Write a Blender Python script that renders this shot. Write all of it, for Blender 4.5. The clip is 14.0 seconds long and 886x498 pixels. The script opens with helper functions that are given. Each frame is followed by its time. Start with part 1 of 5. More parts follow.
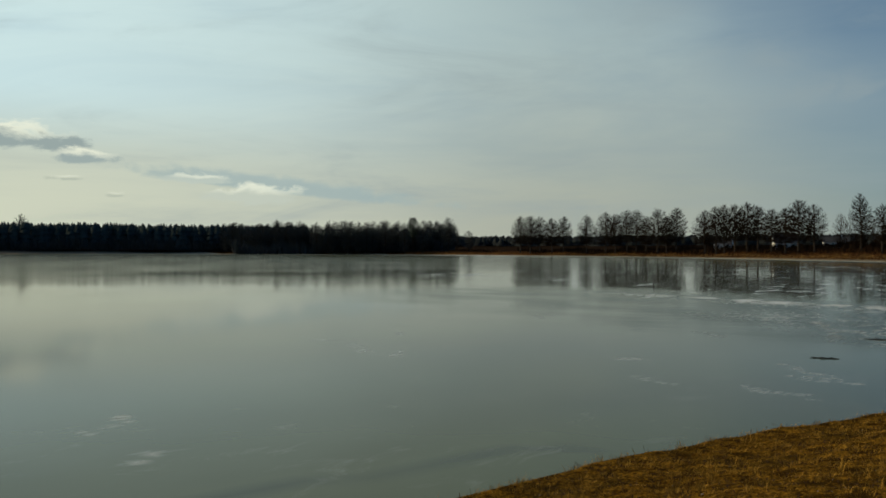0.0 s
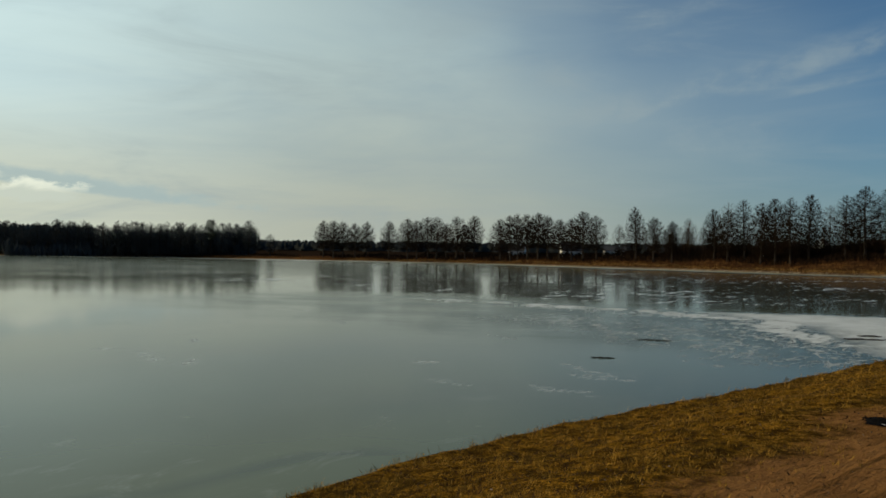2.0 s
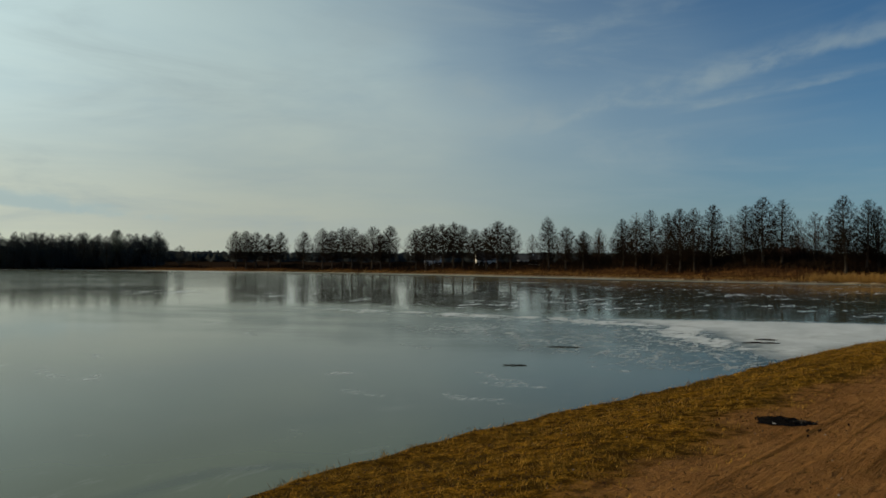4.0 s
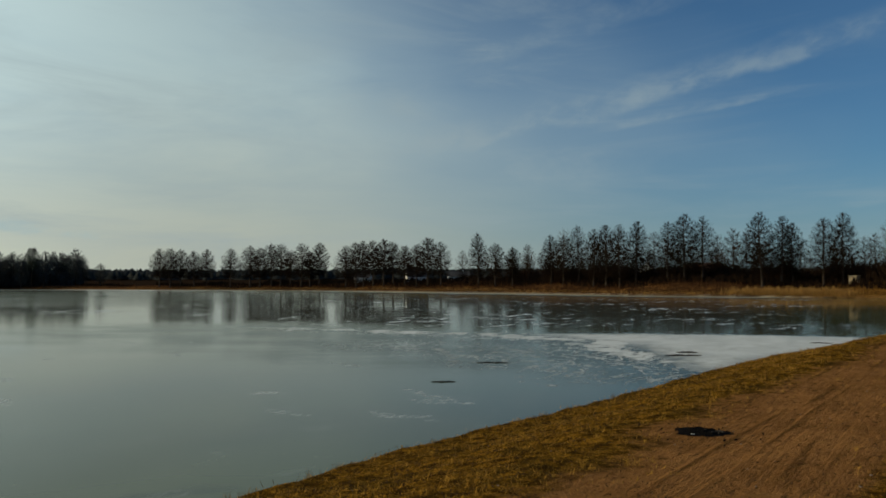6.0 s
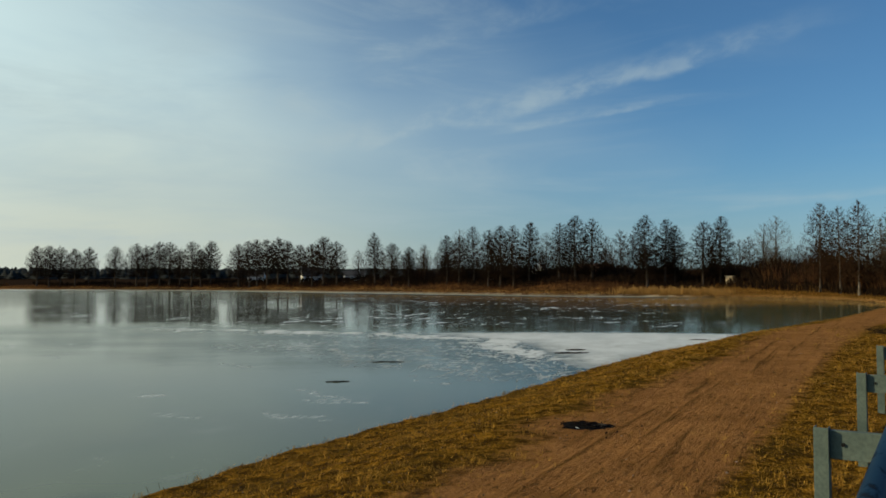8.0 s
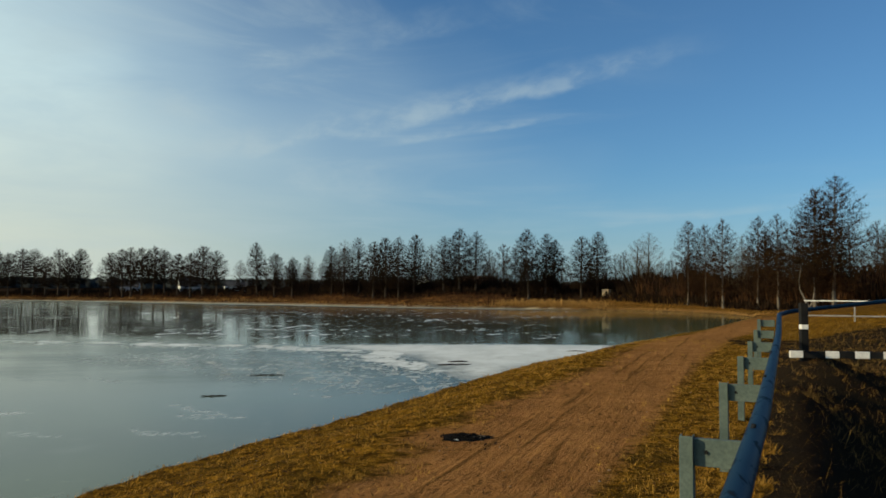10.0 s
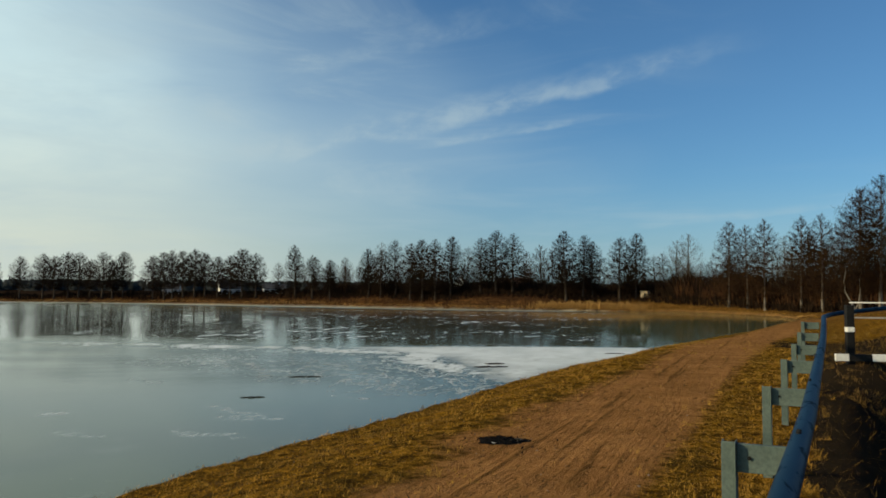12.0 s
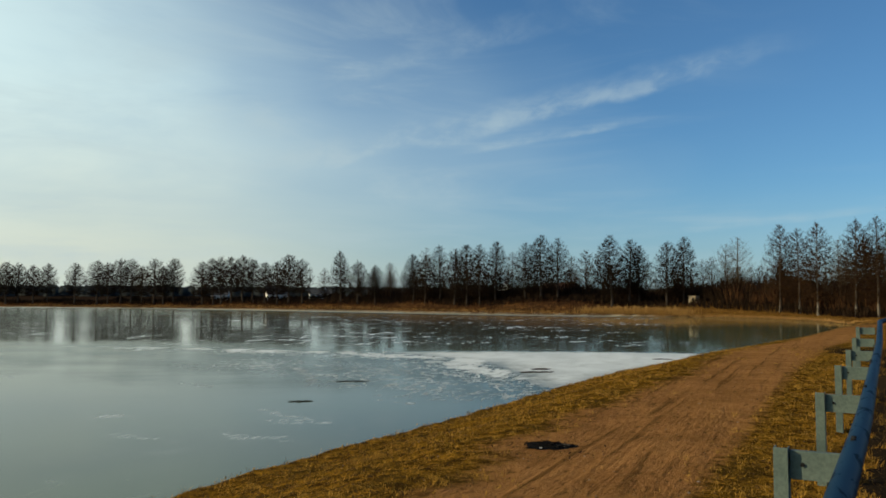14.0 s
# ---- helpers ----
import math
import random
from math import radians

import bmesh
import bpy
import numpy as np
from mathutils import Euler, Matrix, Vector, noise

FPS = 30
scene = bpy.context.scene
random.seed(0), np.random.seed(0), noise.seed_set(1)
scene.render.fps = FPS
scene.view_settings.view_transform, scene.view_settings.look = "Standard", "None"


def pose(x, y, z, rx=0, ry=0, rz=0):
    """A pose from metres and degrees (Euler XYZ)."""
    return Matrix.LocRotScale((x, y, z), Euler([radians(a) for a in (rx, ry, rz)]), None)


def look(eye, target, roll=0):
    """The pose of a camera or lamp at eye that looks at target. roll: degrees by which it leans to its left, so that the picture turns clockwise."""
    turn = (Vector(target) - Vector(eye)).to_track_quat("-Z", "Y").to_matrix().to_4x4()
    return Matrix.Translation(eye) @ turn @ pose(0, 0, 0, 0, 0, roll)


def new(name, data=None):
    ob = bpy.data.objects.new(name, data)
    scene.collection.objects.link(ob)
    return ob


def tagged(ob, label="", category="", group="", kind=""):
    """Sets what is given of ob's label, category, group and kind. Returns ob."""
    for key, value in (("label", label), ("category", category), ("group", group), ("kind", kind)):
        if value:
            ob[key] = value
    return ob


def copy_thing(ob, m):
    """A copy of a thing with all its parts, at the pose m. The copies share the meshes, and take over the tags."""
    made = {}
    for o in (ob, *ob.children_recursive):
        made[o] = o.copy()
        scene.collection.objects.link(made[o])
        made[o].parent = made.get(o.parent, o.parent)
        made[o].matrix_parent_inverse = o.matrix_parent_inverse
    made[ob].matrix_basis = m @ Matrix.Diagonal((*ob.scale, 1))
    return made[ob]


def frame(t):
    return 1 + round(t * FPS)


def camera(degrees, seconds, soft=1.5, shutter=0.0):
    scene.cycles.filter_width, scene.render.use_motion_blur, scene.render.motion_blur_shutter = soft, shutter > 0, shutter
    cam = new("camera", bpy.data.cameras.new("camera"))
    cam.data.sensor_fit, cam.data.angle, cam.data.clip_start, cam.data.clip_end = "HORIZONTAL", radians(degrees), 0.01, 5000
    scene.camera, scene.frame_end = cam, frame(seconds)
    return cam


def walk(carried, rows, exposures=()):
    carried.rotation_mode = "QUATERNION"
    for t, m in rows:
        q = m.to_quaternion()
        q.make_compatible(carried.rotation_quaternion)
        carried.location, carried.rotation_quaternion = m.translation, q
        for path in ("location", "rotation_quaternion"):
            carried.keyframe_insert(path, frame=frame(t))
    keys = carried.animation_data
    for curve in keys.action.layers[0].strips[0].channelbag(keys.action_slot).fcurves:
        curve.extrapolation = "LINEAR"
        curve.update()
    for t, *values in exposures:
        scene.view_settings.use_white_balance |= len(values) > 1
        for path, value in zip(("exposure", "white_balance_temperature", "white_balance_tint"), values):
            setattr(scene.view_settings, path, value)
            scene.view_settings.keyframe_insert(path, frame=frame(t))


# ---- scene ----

# The camera: one spot on the bank at eye height, panning right with a small sway.
cam = camera(58.0, 14.0, soft=1.7)
EYE_Z = 1.65
VIEWS = [  # seconds, x, y, heading clockwise from +y, pitch up, roll
    (0.0, -0.151, -0.041, -52.33, 0.10, 0.12),
    (0.5, -0.154, -0.042, -48.42, 1.59, 1.30),
    (1.0, -0.147, -0.042, -43.62, 0.22, 1.51),
    (1.5, -0.155, -0.052, -40.98, -0.01, 1.58),
    (2.0, -0.118, -0.039, -38.28, 0.57, 0.81),
    (2.5, -0.073, -0.036, -35.35, 1.48, 1.10),
    (3.0, -0.066, -0.025, -33.95, 1.39, 0.99),
    (3.2, -0.044, -0.031, -33.29, 1.20, 0.72),
    (5.3, -0.040, 0.016, -30.94, 1.99, 0.13),
    (5.5, -0.035, 0.021, -29.73, 2.13, -0.27),
    (6.0, -0.004, 0.027, -27.29, 2.54, -0.04),
    (6.5, 0.043, 0.039, -19.41, 2.55, -0.51),
    (7.0, 0.070, 0.010, -15.39, 3.06, -0.12),
    (7.5, 0.062, -0.036, -18.81, 2.93, -0.25),
    (8.0, 0.066, -0.049, -19.88, 2.51, 0.01),
    (8.5, 0.070, -0.033, -17.89, 2.52, 0.09),
    (9.0, 0.087, -0.008, -13.05, 2.37, 0.66),
    (9.2, 0.084, -0.004, -11.65, 2.63, 0.27),
    (11.3, 0.083, 0.079, -12.42, 3.88, 0.65),
    (11.5, 0.094, 0.071, -13.04, 3.81, 0.41),
    (12.0, 0.082, 0.069, -14.31, 3.51, 0.31),
    (12.5, 0.067, 0.063, -15.98, 3.12, 0.31),
    (13.0, 0.063, 0.048, -16.87, 3.34, 0.01),
    (13.5, 0.075, 0.019, -17.36, 3.57, 0.01),
    (14.0, 0.077, 0.005, -17.49, 3.86, 0.24),
]
walk(cam, [(t, pose(x, y, EYE_Z, 90 + p, 0, -h) @ pose(0, 0, 0, 0, 0, r)) for t, x, y, h, p, r in VIEWS],
     [(t, e, 6480 if t < 4 else 6350, 5.0) for t, e in ((0.0, -0.75), (0.5, -0.80), (1.0, -0.78), (2.0, -0.65), (3.2, -0.70), (5.5, -0.68), (6.0, -0.69), (6.5, -0.62), (7.0, -0.38), (7.5, -0.24), (8.5, -0.22), (9.0, -0.16), (11.5, -0.07), (14.0, -0.03))])

# ---- light ----
SUN_AZ, SUN_EL = -117.0, 23.0


class Graph:
    """A short hand for node trees."""

    def __init__(self, tree):
        self.tree = tree
        tree.nodes.clear()

    def node(self, kind):
        return self.tree.nodes.new(kind)

    def put(self, socket, value):
        if isinstance(value, bpy.types.NodeSocket):
            self.tree.links.new(value, socket)
        elif value is not None:
            socket.default_value = value

    def m(self, op, a, b=None, c=None):
        n = self.node("ShaderNodeMath")
        n.operation = op
        for s, v in zip(n.inputs, (a, b, c)):
            self.put(s, v)
        return n.outputs[0]

    def step(self, v, lo, hi, a=0.0, b=1.0):
        n = self.node("ShaderNodeMapRange")
        n.interpolation_type = "SMOOTHSTEP"
        for s, x in zip(n.inputs, (v, lo, hi, a, b)):
            self.put(s, x)
        return n.outputs[0]

    def mix(self, f, a, b, blend="MIX"):
        n = self.node("ShaderNodeMix")
        n.data_type, n.blend_type = "RGBA", blend
        self.put(n.inputs[0], f)
        self.put(n.inputs[6], a)
        self.put(n.inputs[7], b)
        return n.outputs[2]

    def noise(self, vec, scale, detail=4.0, rough=0.55, warp=0.0):
        n = self.node("ShaderNodeTexNoise")
        self.put(n.inputs["Vector"], vec)
        self.put(n.inputs["Scale"], scale)
        self.put(n.inputs["Detail"], detail)
        self.put(n.inputs["Roughness"], rough)
        self.put(n.inputs["Distortion"], warp)
        return n.outputs[0]

    def vec(self, x, y, z):
        n = self.node("ShaderNodeCombineXYZ")
        for s, v in zip(n.inputs, (x, y, z)):
            self.put(s, v)
        return n.outputs[0]

    def scaled(self, v, sx, sy, sz, turn=0.0):
        n = self.node("ShaderNodeMapping")
        self.put(n.inputs[0], v)
        n.inputs[2].default_value = (0, 0, radians(turn))
        n.inputs[3].default_value = (sx, sy, sz)
        return n.outputs[0]

    def attr(self, name):
        n = self.node("ShaderNodeAttribute")
        n.attribute_name = name
        return n.outputs["Fac"]

    def coords(self):
        return self.node("ShaderNodeTexCoord").outputs["Object"]

    def bump(self, h, strength, dist):
        n = self.node("ShaderNodeBump")
        self.put(n.inputs["Height"], h)
        n.inputs["Strength"].default_value = strength
        n.inputs["Distance"].default_value = dist
        return n.outputs[0]


def rgb(r, g, b):
    return (r, g, b, 1.0)


def build_sky():
    world = bpy.data.worlds.new("sky")
    scene.world = world
    world.use_nodes = True
    g = Graph(world.node_tree)
    sky = g.node("ShaderNodeTexSky")
    sky.sky_type, sky.sun_disc = "NISHITA", False
    sky.sun_elevation, sky.sun_rotation = radians(SUN_EL), radians(SUN_AZ)
    sky.air_density, sky.dust_density, sky.ozone_density = 1.0, 0.6, 2.0
    clear = g.mix(1.0, sky.outputs[0], rgb(0.0588, 0.0882, 0.112), "MULTIPLY")
    way = g.node("ShaderNodeTexCoord").outputs["Generated"]
    sep = g.node("ShaderNodeSeparateXYZ")
    g.put(sep.inputs[0], way)
    az = g.m("MULTIPLY", g.m("ARCTAN2", sep.outputs[0], sep.outputs[1]), 57.2958)
    el = g.m("MULTIPLY", g.m("ARCSINE", sep.outputs[2]), 57.2958)
    flat = g.vec(az, el, 0.0)
    clear = g.mix(g.step(el, 0.0, 9.0, 0.45, 0.0), clear, rgb(0.40, 0.485, 0.57))

    # high milky veil towards the sun, thinning to the right
    soft = g.noise(g.scaled(flat, 0.025, 0.05, 1, 18), 1.0, 3.0, 0.5, 0.4)
    edge = g.m("ADD", az, g.m("MULTIPLY_ADD", soft, 34.0, -17.0))
    edge = g.m("ADD", edge, g.m("MULTIPLY", g.m("MAXIMUM", g.m("SUBTRACT", el, 9.5), 0.0), 1.1))
    edge = g.m("ADD", edge, g.m("MULTIPLY", g.m("MAXIMUM", g.m("SUBTRACT", 8.0, el), 0.0), 0.9))
    veil = g.step(edge, -41.0, 0.0, 1.0, 0.0)
    veil = g.m("MULTIPLY", veil, g.step(el, 22.0, 48.0, 1.0, 0.12))
    streaky = g.noise(g.scaled(flat, 0.03, 0.16, 1, -14), 1.0, 5.0, 0.6, 0.6)
    veil = g.m("MULTIPLY", veil, g.step(streaky, 0.25, 0.6, 0.73, 0.92))
    milk = g.mix(g.step(el, 0.0, 17.0), rgb(0.72, 0.73, 0.605), rgb(0.722, 0.872, 0.872))
    sunward = g.m("MULTIPLY", g.step(az, -86.0, -46.0), g.step(el, 5.0, 11.0))
    milk = g.mix(g.m("SUBTRACT", g.step(el, 5.0, 11.0), sunward), milk, rgb(0.905, 1.10, 1.10))
    milk = g.mix(g.step(az, -42.0, -66.0), milk, g.mix(1.0, milk, rgb(1.26, 1.26, 1.26), "MULTIPLY"))
    sky_a = g.mix(veil, clear, milk)
    glow = g.m("MULTIPLY", g.step(az, -88.0, -48.0, 0.75, 0.0), g.step(el, 3.0, 11.0, 1.0, 0.0))
    sky_a = g.mix(glow, sky_a, rgb(1.12, 1.14, 0.90))

    # a faint wispy sheet and two long cirrus streaks
    def streak(a0, e0, a1, e1, half, power, seed):
        dx, dy = a1 - a0, e1 - e0
        ln = math.hypot(dx, dy)
        ux, uy = dx / ln, dy / ln
        pa, pe = g.m("SUBTRACT", az, a0), g.m("SUBTRACT", el, e0)
        u = g.m("DIVIDE", g.m("ADD", g.m("MULTIPLY", pa, ux), g.m("MULTIPLY", pe, uy)), ln)
        v = g.m("SUBTRACT", g.m("MULTIPLY", pe, ux), g.m("MULTIPLY", pa, uy))
        along = g.vec(g.m("MULTIPLY", u, ln), g.m("MULTIPLY", v, 1.8), seed)
        n = g.noise(along, 0.2, 3.0, 0.5, 0.3)
        v = g.m("ADD", v, g.m("MULTIPLY_ADD", n, 2.4 * half, -1.2 * half))
        body = g.m("MULTIPLY", g.step(v, -half * 0.7, 0.0), g.step(v, 0.0, half * 2.0, 1.0, 0.0))
        ends = g.m("MULTIPLY", g.step(u, -0.12, 0.2), g.step(u, 0.7, 1.12, 1.0, 0.0))
        grain = g.step(g.noise(along, 0.45, 4.0, 0.55, 0.3), 0.28, 0.7, 0.15, 1.0)
        return g.m("MULTIPLY", g.m("MULTIPLY", body, ends), g.m("MULTIPLY", grain, power))

    wisp = g.step(g.noise(g.scaled(flat, 0.05, 0.22, 1, -16), 1.0, 6.0, 0.62, 0.8), 0.45, 0.85)
    wisp = g.m("MULTIPLY", wisp, g.step(az, 10.0, -24.0, 0.0, 0.58))
    low = g.m("MULTIPLY", g.step(el, 0.0, 4.0), g.step(el, 5.0, 10.0, 1.0, 0.0))
    lowb = g.step(g.noise(g.scaled(flat, 0.05, 0.5, 1, -5), 1.0, 4.0), 0.45, 0.75, 0.0, 0.35)
    cloud = g.m("ADD", wisp, g.m("MULTIPLY", low, lowb))
    for s in ((-32, 9.1, 5, 16.4, 0.95, 0.46, 1.0), (-16, 10.75, -3.0, 12.65, 0.36, 0.32, 5.0), (-26, 15.3, -9, 19.6, 0.9, 0.20, 9.0), (-1, 5.0, 15, 6.3, 0.35, 0.22, 3.0)):
        cloud = g.m("ADD", cloud, streak(*s))
    cloud = g.m("MINIMUM", cloud, 0.9)
    sky_b = g.mix(cloud, sky_a, rgb(0.50, 0.60, 0.64))

    # low cumulus heaps under the sun: lit rims and grey bases
    frill = g.m("MULTIPLY_ADD", g.noise(g.scaled(flat, 0.42, 0.85, 1), 1.0, 6.0, 0.62, 0.3), 3.6, -1.8)

    def heap(a0, e0, ra, re, under, amount, rim, rough=1.0, slope=0.0):
        nonlocal sky_b
        u = g.m("DIVIDE", g.m("SUBTRACT", az, a0), ra)
        v = g.m("ADD", g.m("DIVIDE", g.m("SUBTRACT", el, e0), re), g.m("MULTIPLY", u, slope))
        flatten = g.m("MAXIMUM", v, g.m("MULTIPLY", v, -1.8))
        r = g.m("ADD", g.m("SQRT", g.m("ADD", g.m("MULTIPLY", u, u), g.m("MULTIPLY", flatten, flatten))), g.m("MULTIPLY", frill, rough))
        f = g.m("MULTIPLY", g.step(r, 0.55, 1.15, 1.0, 0.0), amount)
        lit = g.step(g.m("ADD", v, g.m("MULTIPLY", frill, 0.5)), 0.1, 0.75)
        sky_b = g.mix(f, sky_b, g.mix(lit, under, rim))

    bright = rgb(1.45, 1.45, 1.20)
    heap(-64.0, 4.4, 11.0, 0.9, rgb(0.58, 0.73, 0.75), 0.75, rgb(0.60, 0.75, 0.77), 0.35, 1.2)
    heap(-80.9, 6.9, 4.6, 1.25, rgb(0.52, 0.62, 0.62), 0.95, bright, 0.8)
    heap(-76.4, 5.9, 2.0, 0.6, rgb(0.55, 0.66, 0.66), 0.9, bright, 0.7)
    heap(-69.2, 4.75, 2.3, 0.5, rgb(0.90, 0.98, 0.88), 0.8, bright, 0.8)
    heap(-65.6, 3.7, 3.6, 0.8, rgb(0.92, 0.98, 0.86), 0.8, bright, 0.9)
    heap(-77.6, 4.6, 1.2, 0.35, rgb(0.66, 0.72, 0.62), 0.6, bright, 0.8)
    heap(-74.6, 3.6, 0.7, 0.3, rgb(0.66, 0.72, 0.62), 0.5, bright, 0.8)
    sky_c = sky_b

    back = g.node("ShaderNodeBackground")
    g.put(back.inputs[0], sky_c)
    back.inputs[1].default_value = 1.0
    out = g.node("ShaderNodeOutputWorld")
    g.put(out.inputs[0], back.outputs[0])


build_sky()
sun = new("sun", bpy.data.lights.new("sun", "SUN"))
sun.data.energy, sun.data.angle, sun.data.color = 5.0, radians(0.7), (1.0, 0.79, 0.49)
_a, _e = radians(SUN_AZ), radians(SUN_EL)
SUN_WAY = Vector((math.sin(_a) * math.cos(_e), math.cos(_a) * math.cos(_e), math.sin(_e)))
sun.matrix_world = look(SUN_WAY * 300, (0, 0, 0))


# ---- materials ----
def material(name, build, rough=0.9, spec=0.3, metal=0.0):
    """build(graph, shader) returns the colour and, if any, the bump."""
    mat = bpy.data.materials.new(name)
    mat.use_nodes = True
    g = Graph(mat.node_tree)
    sh = g.node("ShaderNodeBsdfPrincipled")
    sh.inputs["Roughness"].default_value = rough
    sh.inputs["Specular IOR Level"].default_value = spec
    sh.inputs["Metallic"].default_value = metal
    col, nor = build(g, sh)
    g.put(sh.inputs["Base Color"], col)
    if nor is not None:
        g.put(sh.inputs["Normal"], nor)
    out = g.node("ShaderNodeOutputMaterial")
    g.put(out.inputs[0], sh.outputs[0])
    return mat


def two_tone(c1, c2, scale, fine=None, bump=0.0, dist=0.01, per_island=False, per_object=0.0):
    """Two colours mixed by coarse and fine noise, with relief."""
    def build(g, sh):
        v = g.coords()
        f = g.step(g.noise(v, scale, 5.0, 0.6), 0.3, 0.7)
        col = g.mix(f, rgb(*c1), rgb(*c2))
        fine_n = g.noise(v, fine or scale * 9, 4.0, 0.65)
        col = g.mix(g.step(fine_n, 0.3, 0.75, 0.0, 0.45), col, rgb(*[c * 0.45 for c in c1]))
        if per_island:
            r = g.node("ShaderNodeNewGeometry").outputs["Random Per Island"]
            col = g.mix(g.m("POWER", r, 1.7), col, rgb(*c2))
        if per_object:
            r = g.node("ShaderNodeObjectInfo").outputs["Random"]
            col = g.mix(g.m("MULTIPLY", r, per_object), col, rgb(*[c * 0.5 for c in c2]))
        return col, (g.bump(fine_n, bump, dist) if bump else None)
    return build


def ground_look(g, sh):
    v = g.coords()
    worn, wild_shade, far = g.attr("worn"), g.attr("wild_shade"), g.attr("far")
    n1, n2, n3 = g.noise(v, 0.9, 5.0, 0.6), g.noise(v, 5.0, 5.0, 0.65), g.noise(v, 38.0, 4.0, 0.7)
    n4 = g.noise(g.scaled(v, 1, 0.7, 1, 20), 14.0, 4.0, 0.65, 0.4)
    straw = g.mix(g.step(g.m("ADD", g.m("MULTIPLY", n2, 0.6), g.m("MULTIPLY", n4, 0.4)), 0.42, 0.58), rgb(0.056, 0.025, 0.003), rgb(0.375, 0.186, 0.018))
    straw = g.mix(g.step(n1, 0.46, 0.68, 0.0, 0.6), straw, rgb(0.050, 0.034, 0.008))
    straw = g.mix(g.step(n4, 0.53, 0.64, 0.0, 0.75), straw, rgb(0.026, 0.014, 0.004))
    straw = g.mix(g.step(n3, 0.36, 0.62, 0.0, 0.85), straw, rgb(0.030, 0.020, 0.007))
    # dirt with faint wheel marks that run along the path
    ruts = g.noise(g.scaled(g.scaled(v, 1, 1, 1, 8), 6.0, 0.2, 1), 1.0, 5.0, 0.62, 0.35)
    dirt = g.mix(g.step(n1, 0.32, 0.68), rgb(0.300, 0.143, 0.047), rgb(0.205, 0.096, 0.031))
    dirt = g.mix(g.step(ruts, 0.54, 0.66, 0.0, 0.68), dirt, rgb(0.075, 0.036, 0.012))
    clods = g.noise(g.scaled(g.scaled(v, 1, 1, 1, 8), 1.0, 0.3, 1), 13.0, 5.0, 0.7, 0.3)
    dirt = g.mix(g.step(clods, 0.56, 0.66, 0.0, 0.8), dirt, rgb(0.060, 0.030, 0.012))
    dirt = g.mix(g.step(clods, 0.44, 0.34, 0.0, 0.35), dirt, rgb(0.36, 0.190, 0.072))
    dirt = g.mix(g.step(n2, 0.45, 0.8, 0.0, 0.35), dirt, rgb(0.26, 0.140, 0.042))
    dirt = g.mix(g.step(n3, 0.52, 0.75, 0.0, 0.62), dirt, rgb(0.055, 0.032, 0.016))
    edge = g.step(g.m("ADD", worn, g.m("MULTIPLY_ADD", n2, 1.0, -0.5)), 0.28, 0.78)
    col = g.mix(edge, straw, dirt)
    # far banks: dry reed stubble, red-brown brush, dark earth
    f1, f2 = g.noise(v, 0.24, 5.0, 0.75), g.noise(g.scaled(v, 1, 1, 3), 0.8, 4.0, 0.6)
    bank = g.mix(g.step(f1, 0.37, 0.51), rgb(0.17, 0.077, 0.020), rgb(0.030, 0.012, 0.006))
    bank = g.mix(g.step(f2, 0.35, 0.7, 0.0, 0.55), bank, rgb(0.25, 0.135, 0.042))
    bank = g.mix(g.m("MULTIPLY", g.attr("scrub"), g.step(f1, 0.62, 0.40, 0.35, 0.9)), bank, rgb(0.040, 0.019, 0.010))
    bank = g.mix(g.attr("field"), bank, rgb(0.022, 0.014, 0.009))
    col = g.mix(far, col, bank)
    col = g.mix(g.attr("strand"), col, rgb(0.46, 0.40, 0.30))
    # Beyond the rail: the hollow's shade and dark weedy patches put into the colour.
    col = g.mix(g.step(g.m("ADD", g.m("MULTIPLY", wild_shade, 1.05), g.m("MULTIPLY_ADD", g.noise(g.scaled(v, 1, 0.6, 1), 2.4, 5.0, 0.7, 0.5), 1.8, -0.9)), 0.36, 0.6, 0.0, 0.97), col, rgb(0.017, 0.013, 0.009))
    h = g.m("ADD", g.m("MULTIPLY", n3, 0.35), g.m("ADD", g.m("MULTIPLY", n2, g.m("MULTIPLY_ADD", edge, -0.45, 0.8)), g.m("MULTIPLY", g.m("MULTIPLY", g.m("ADD", ruts, g.m("MULTIPLY", clods, -0.8)), edge), 0.8)))
    return col, g.bump(h, 1.0, 0.09)


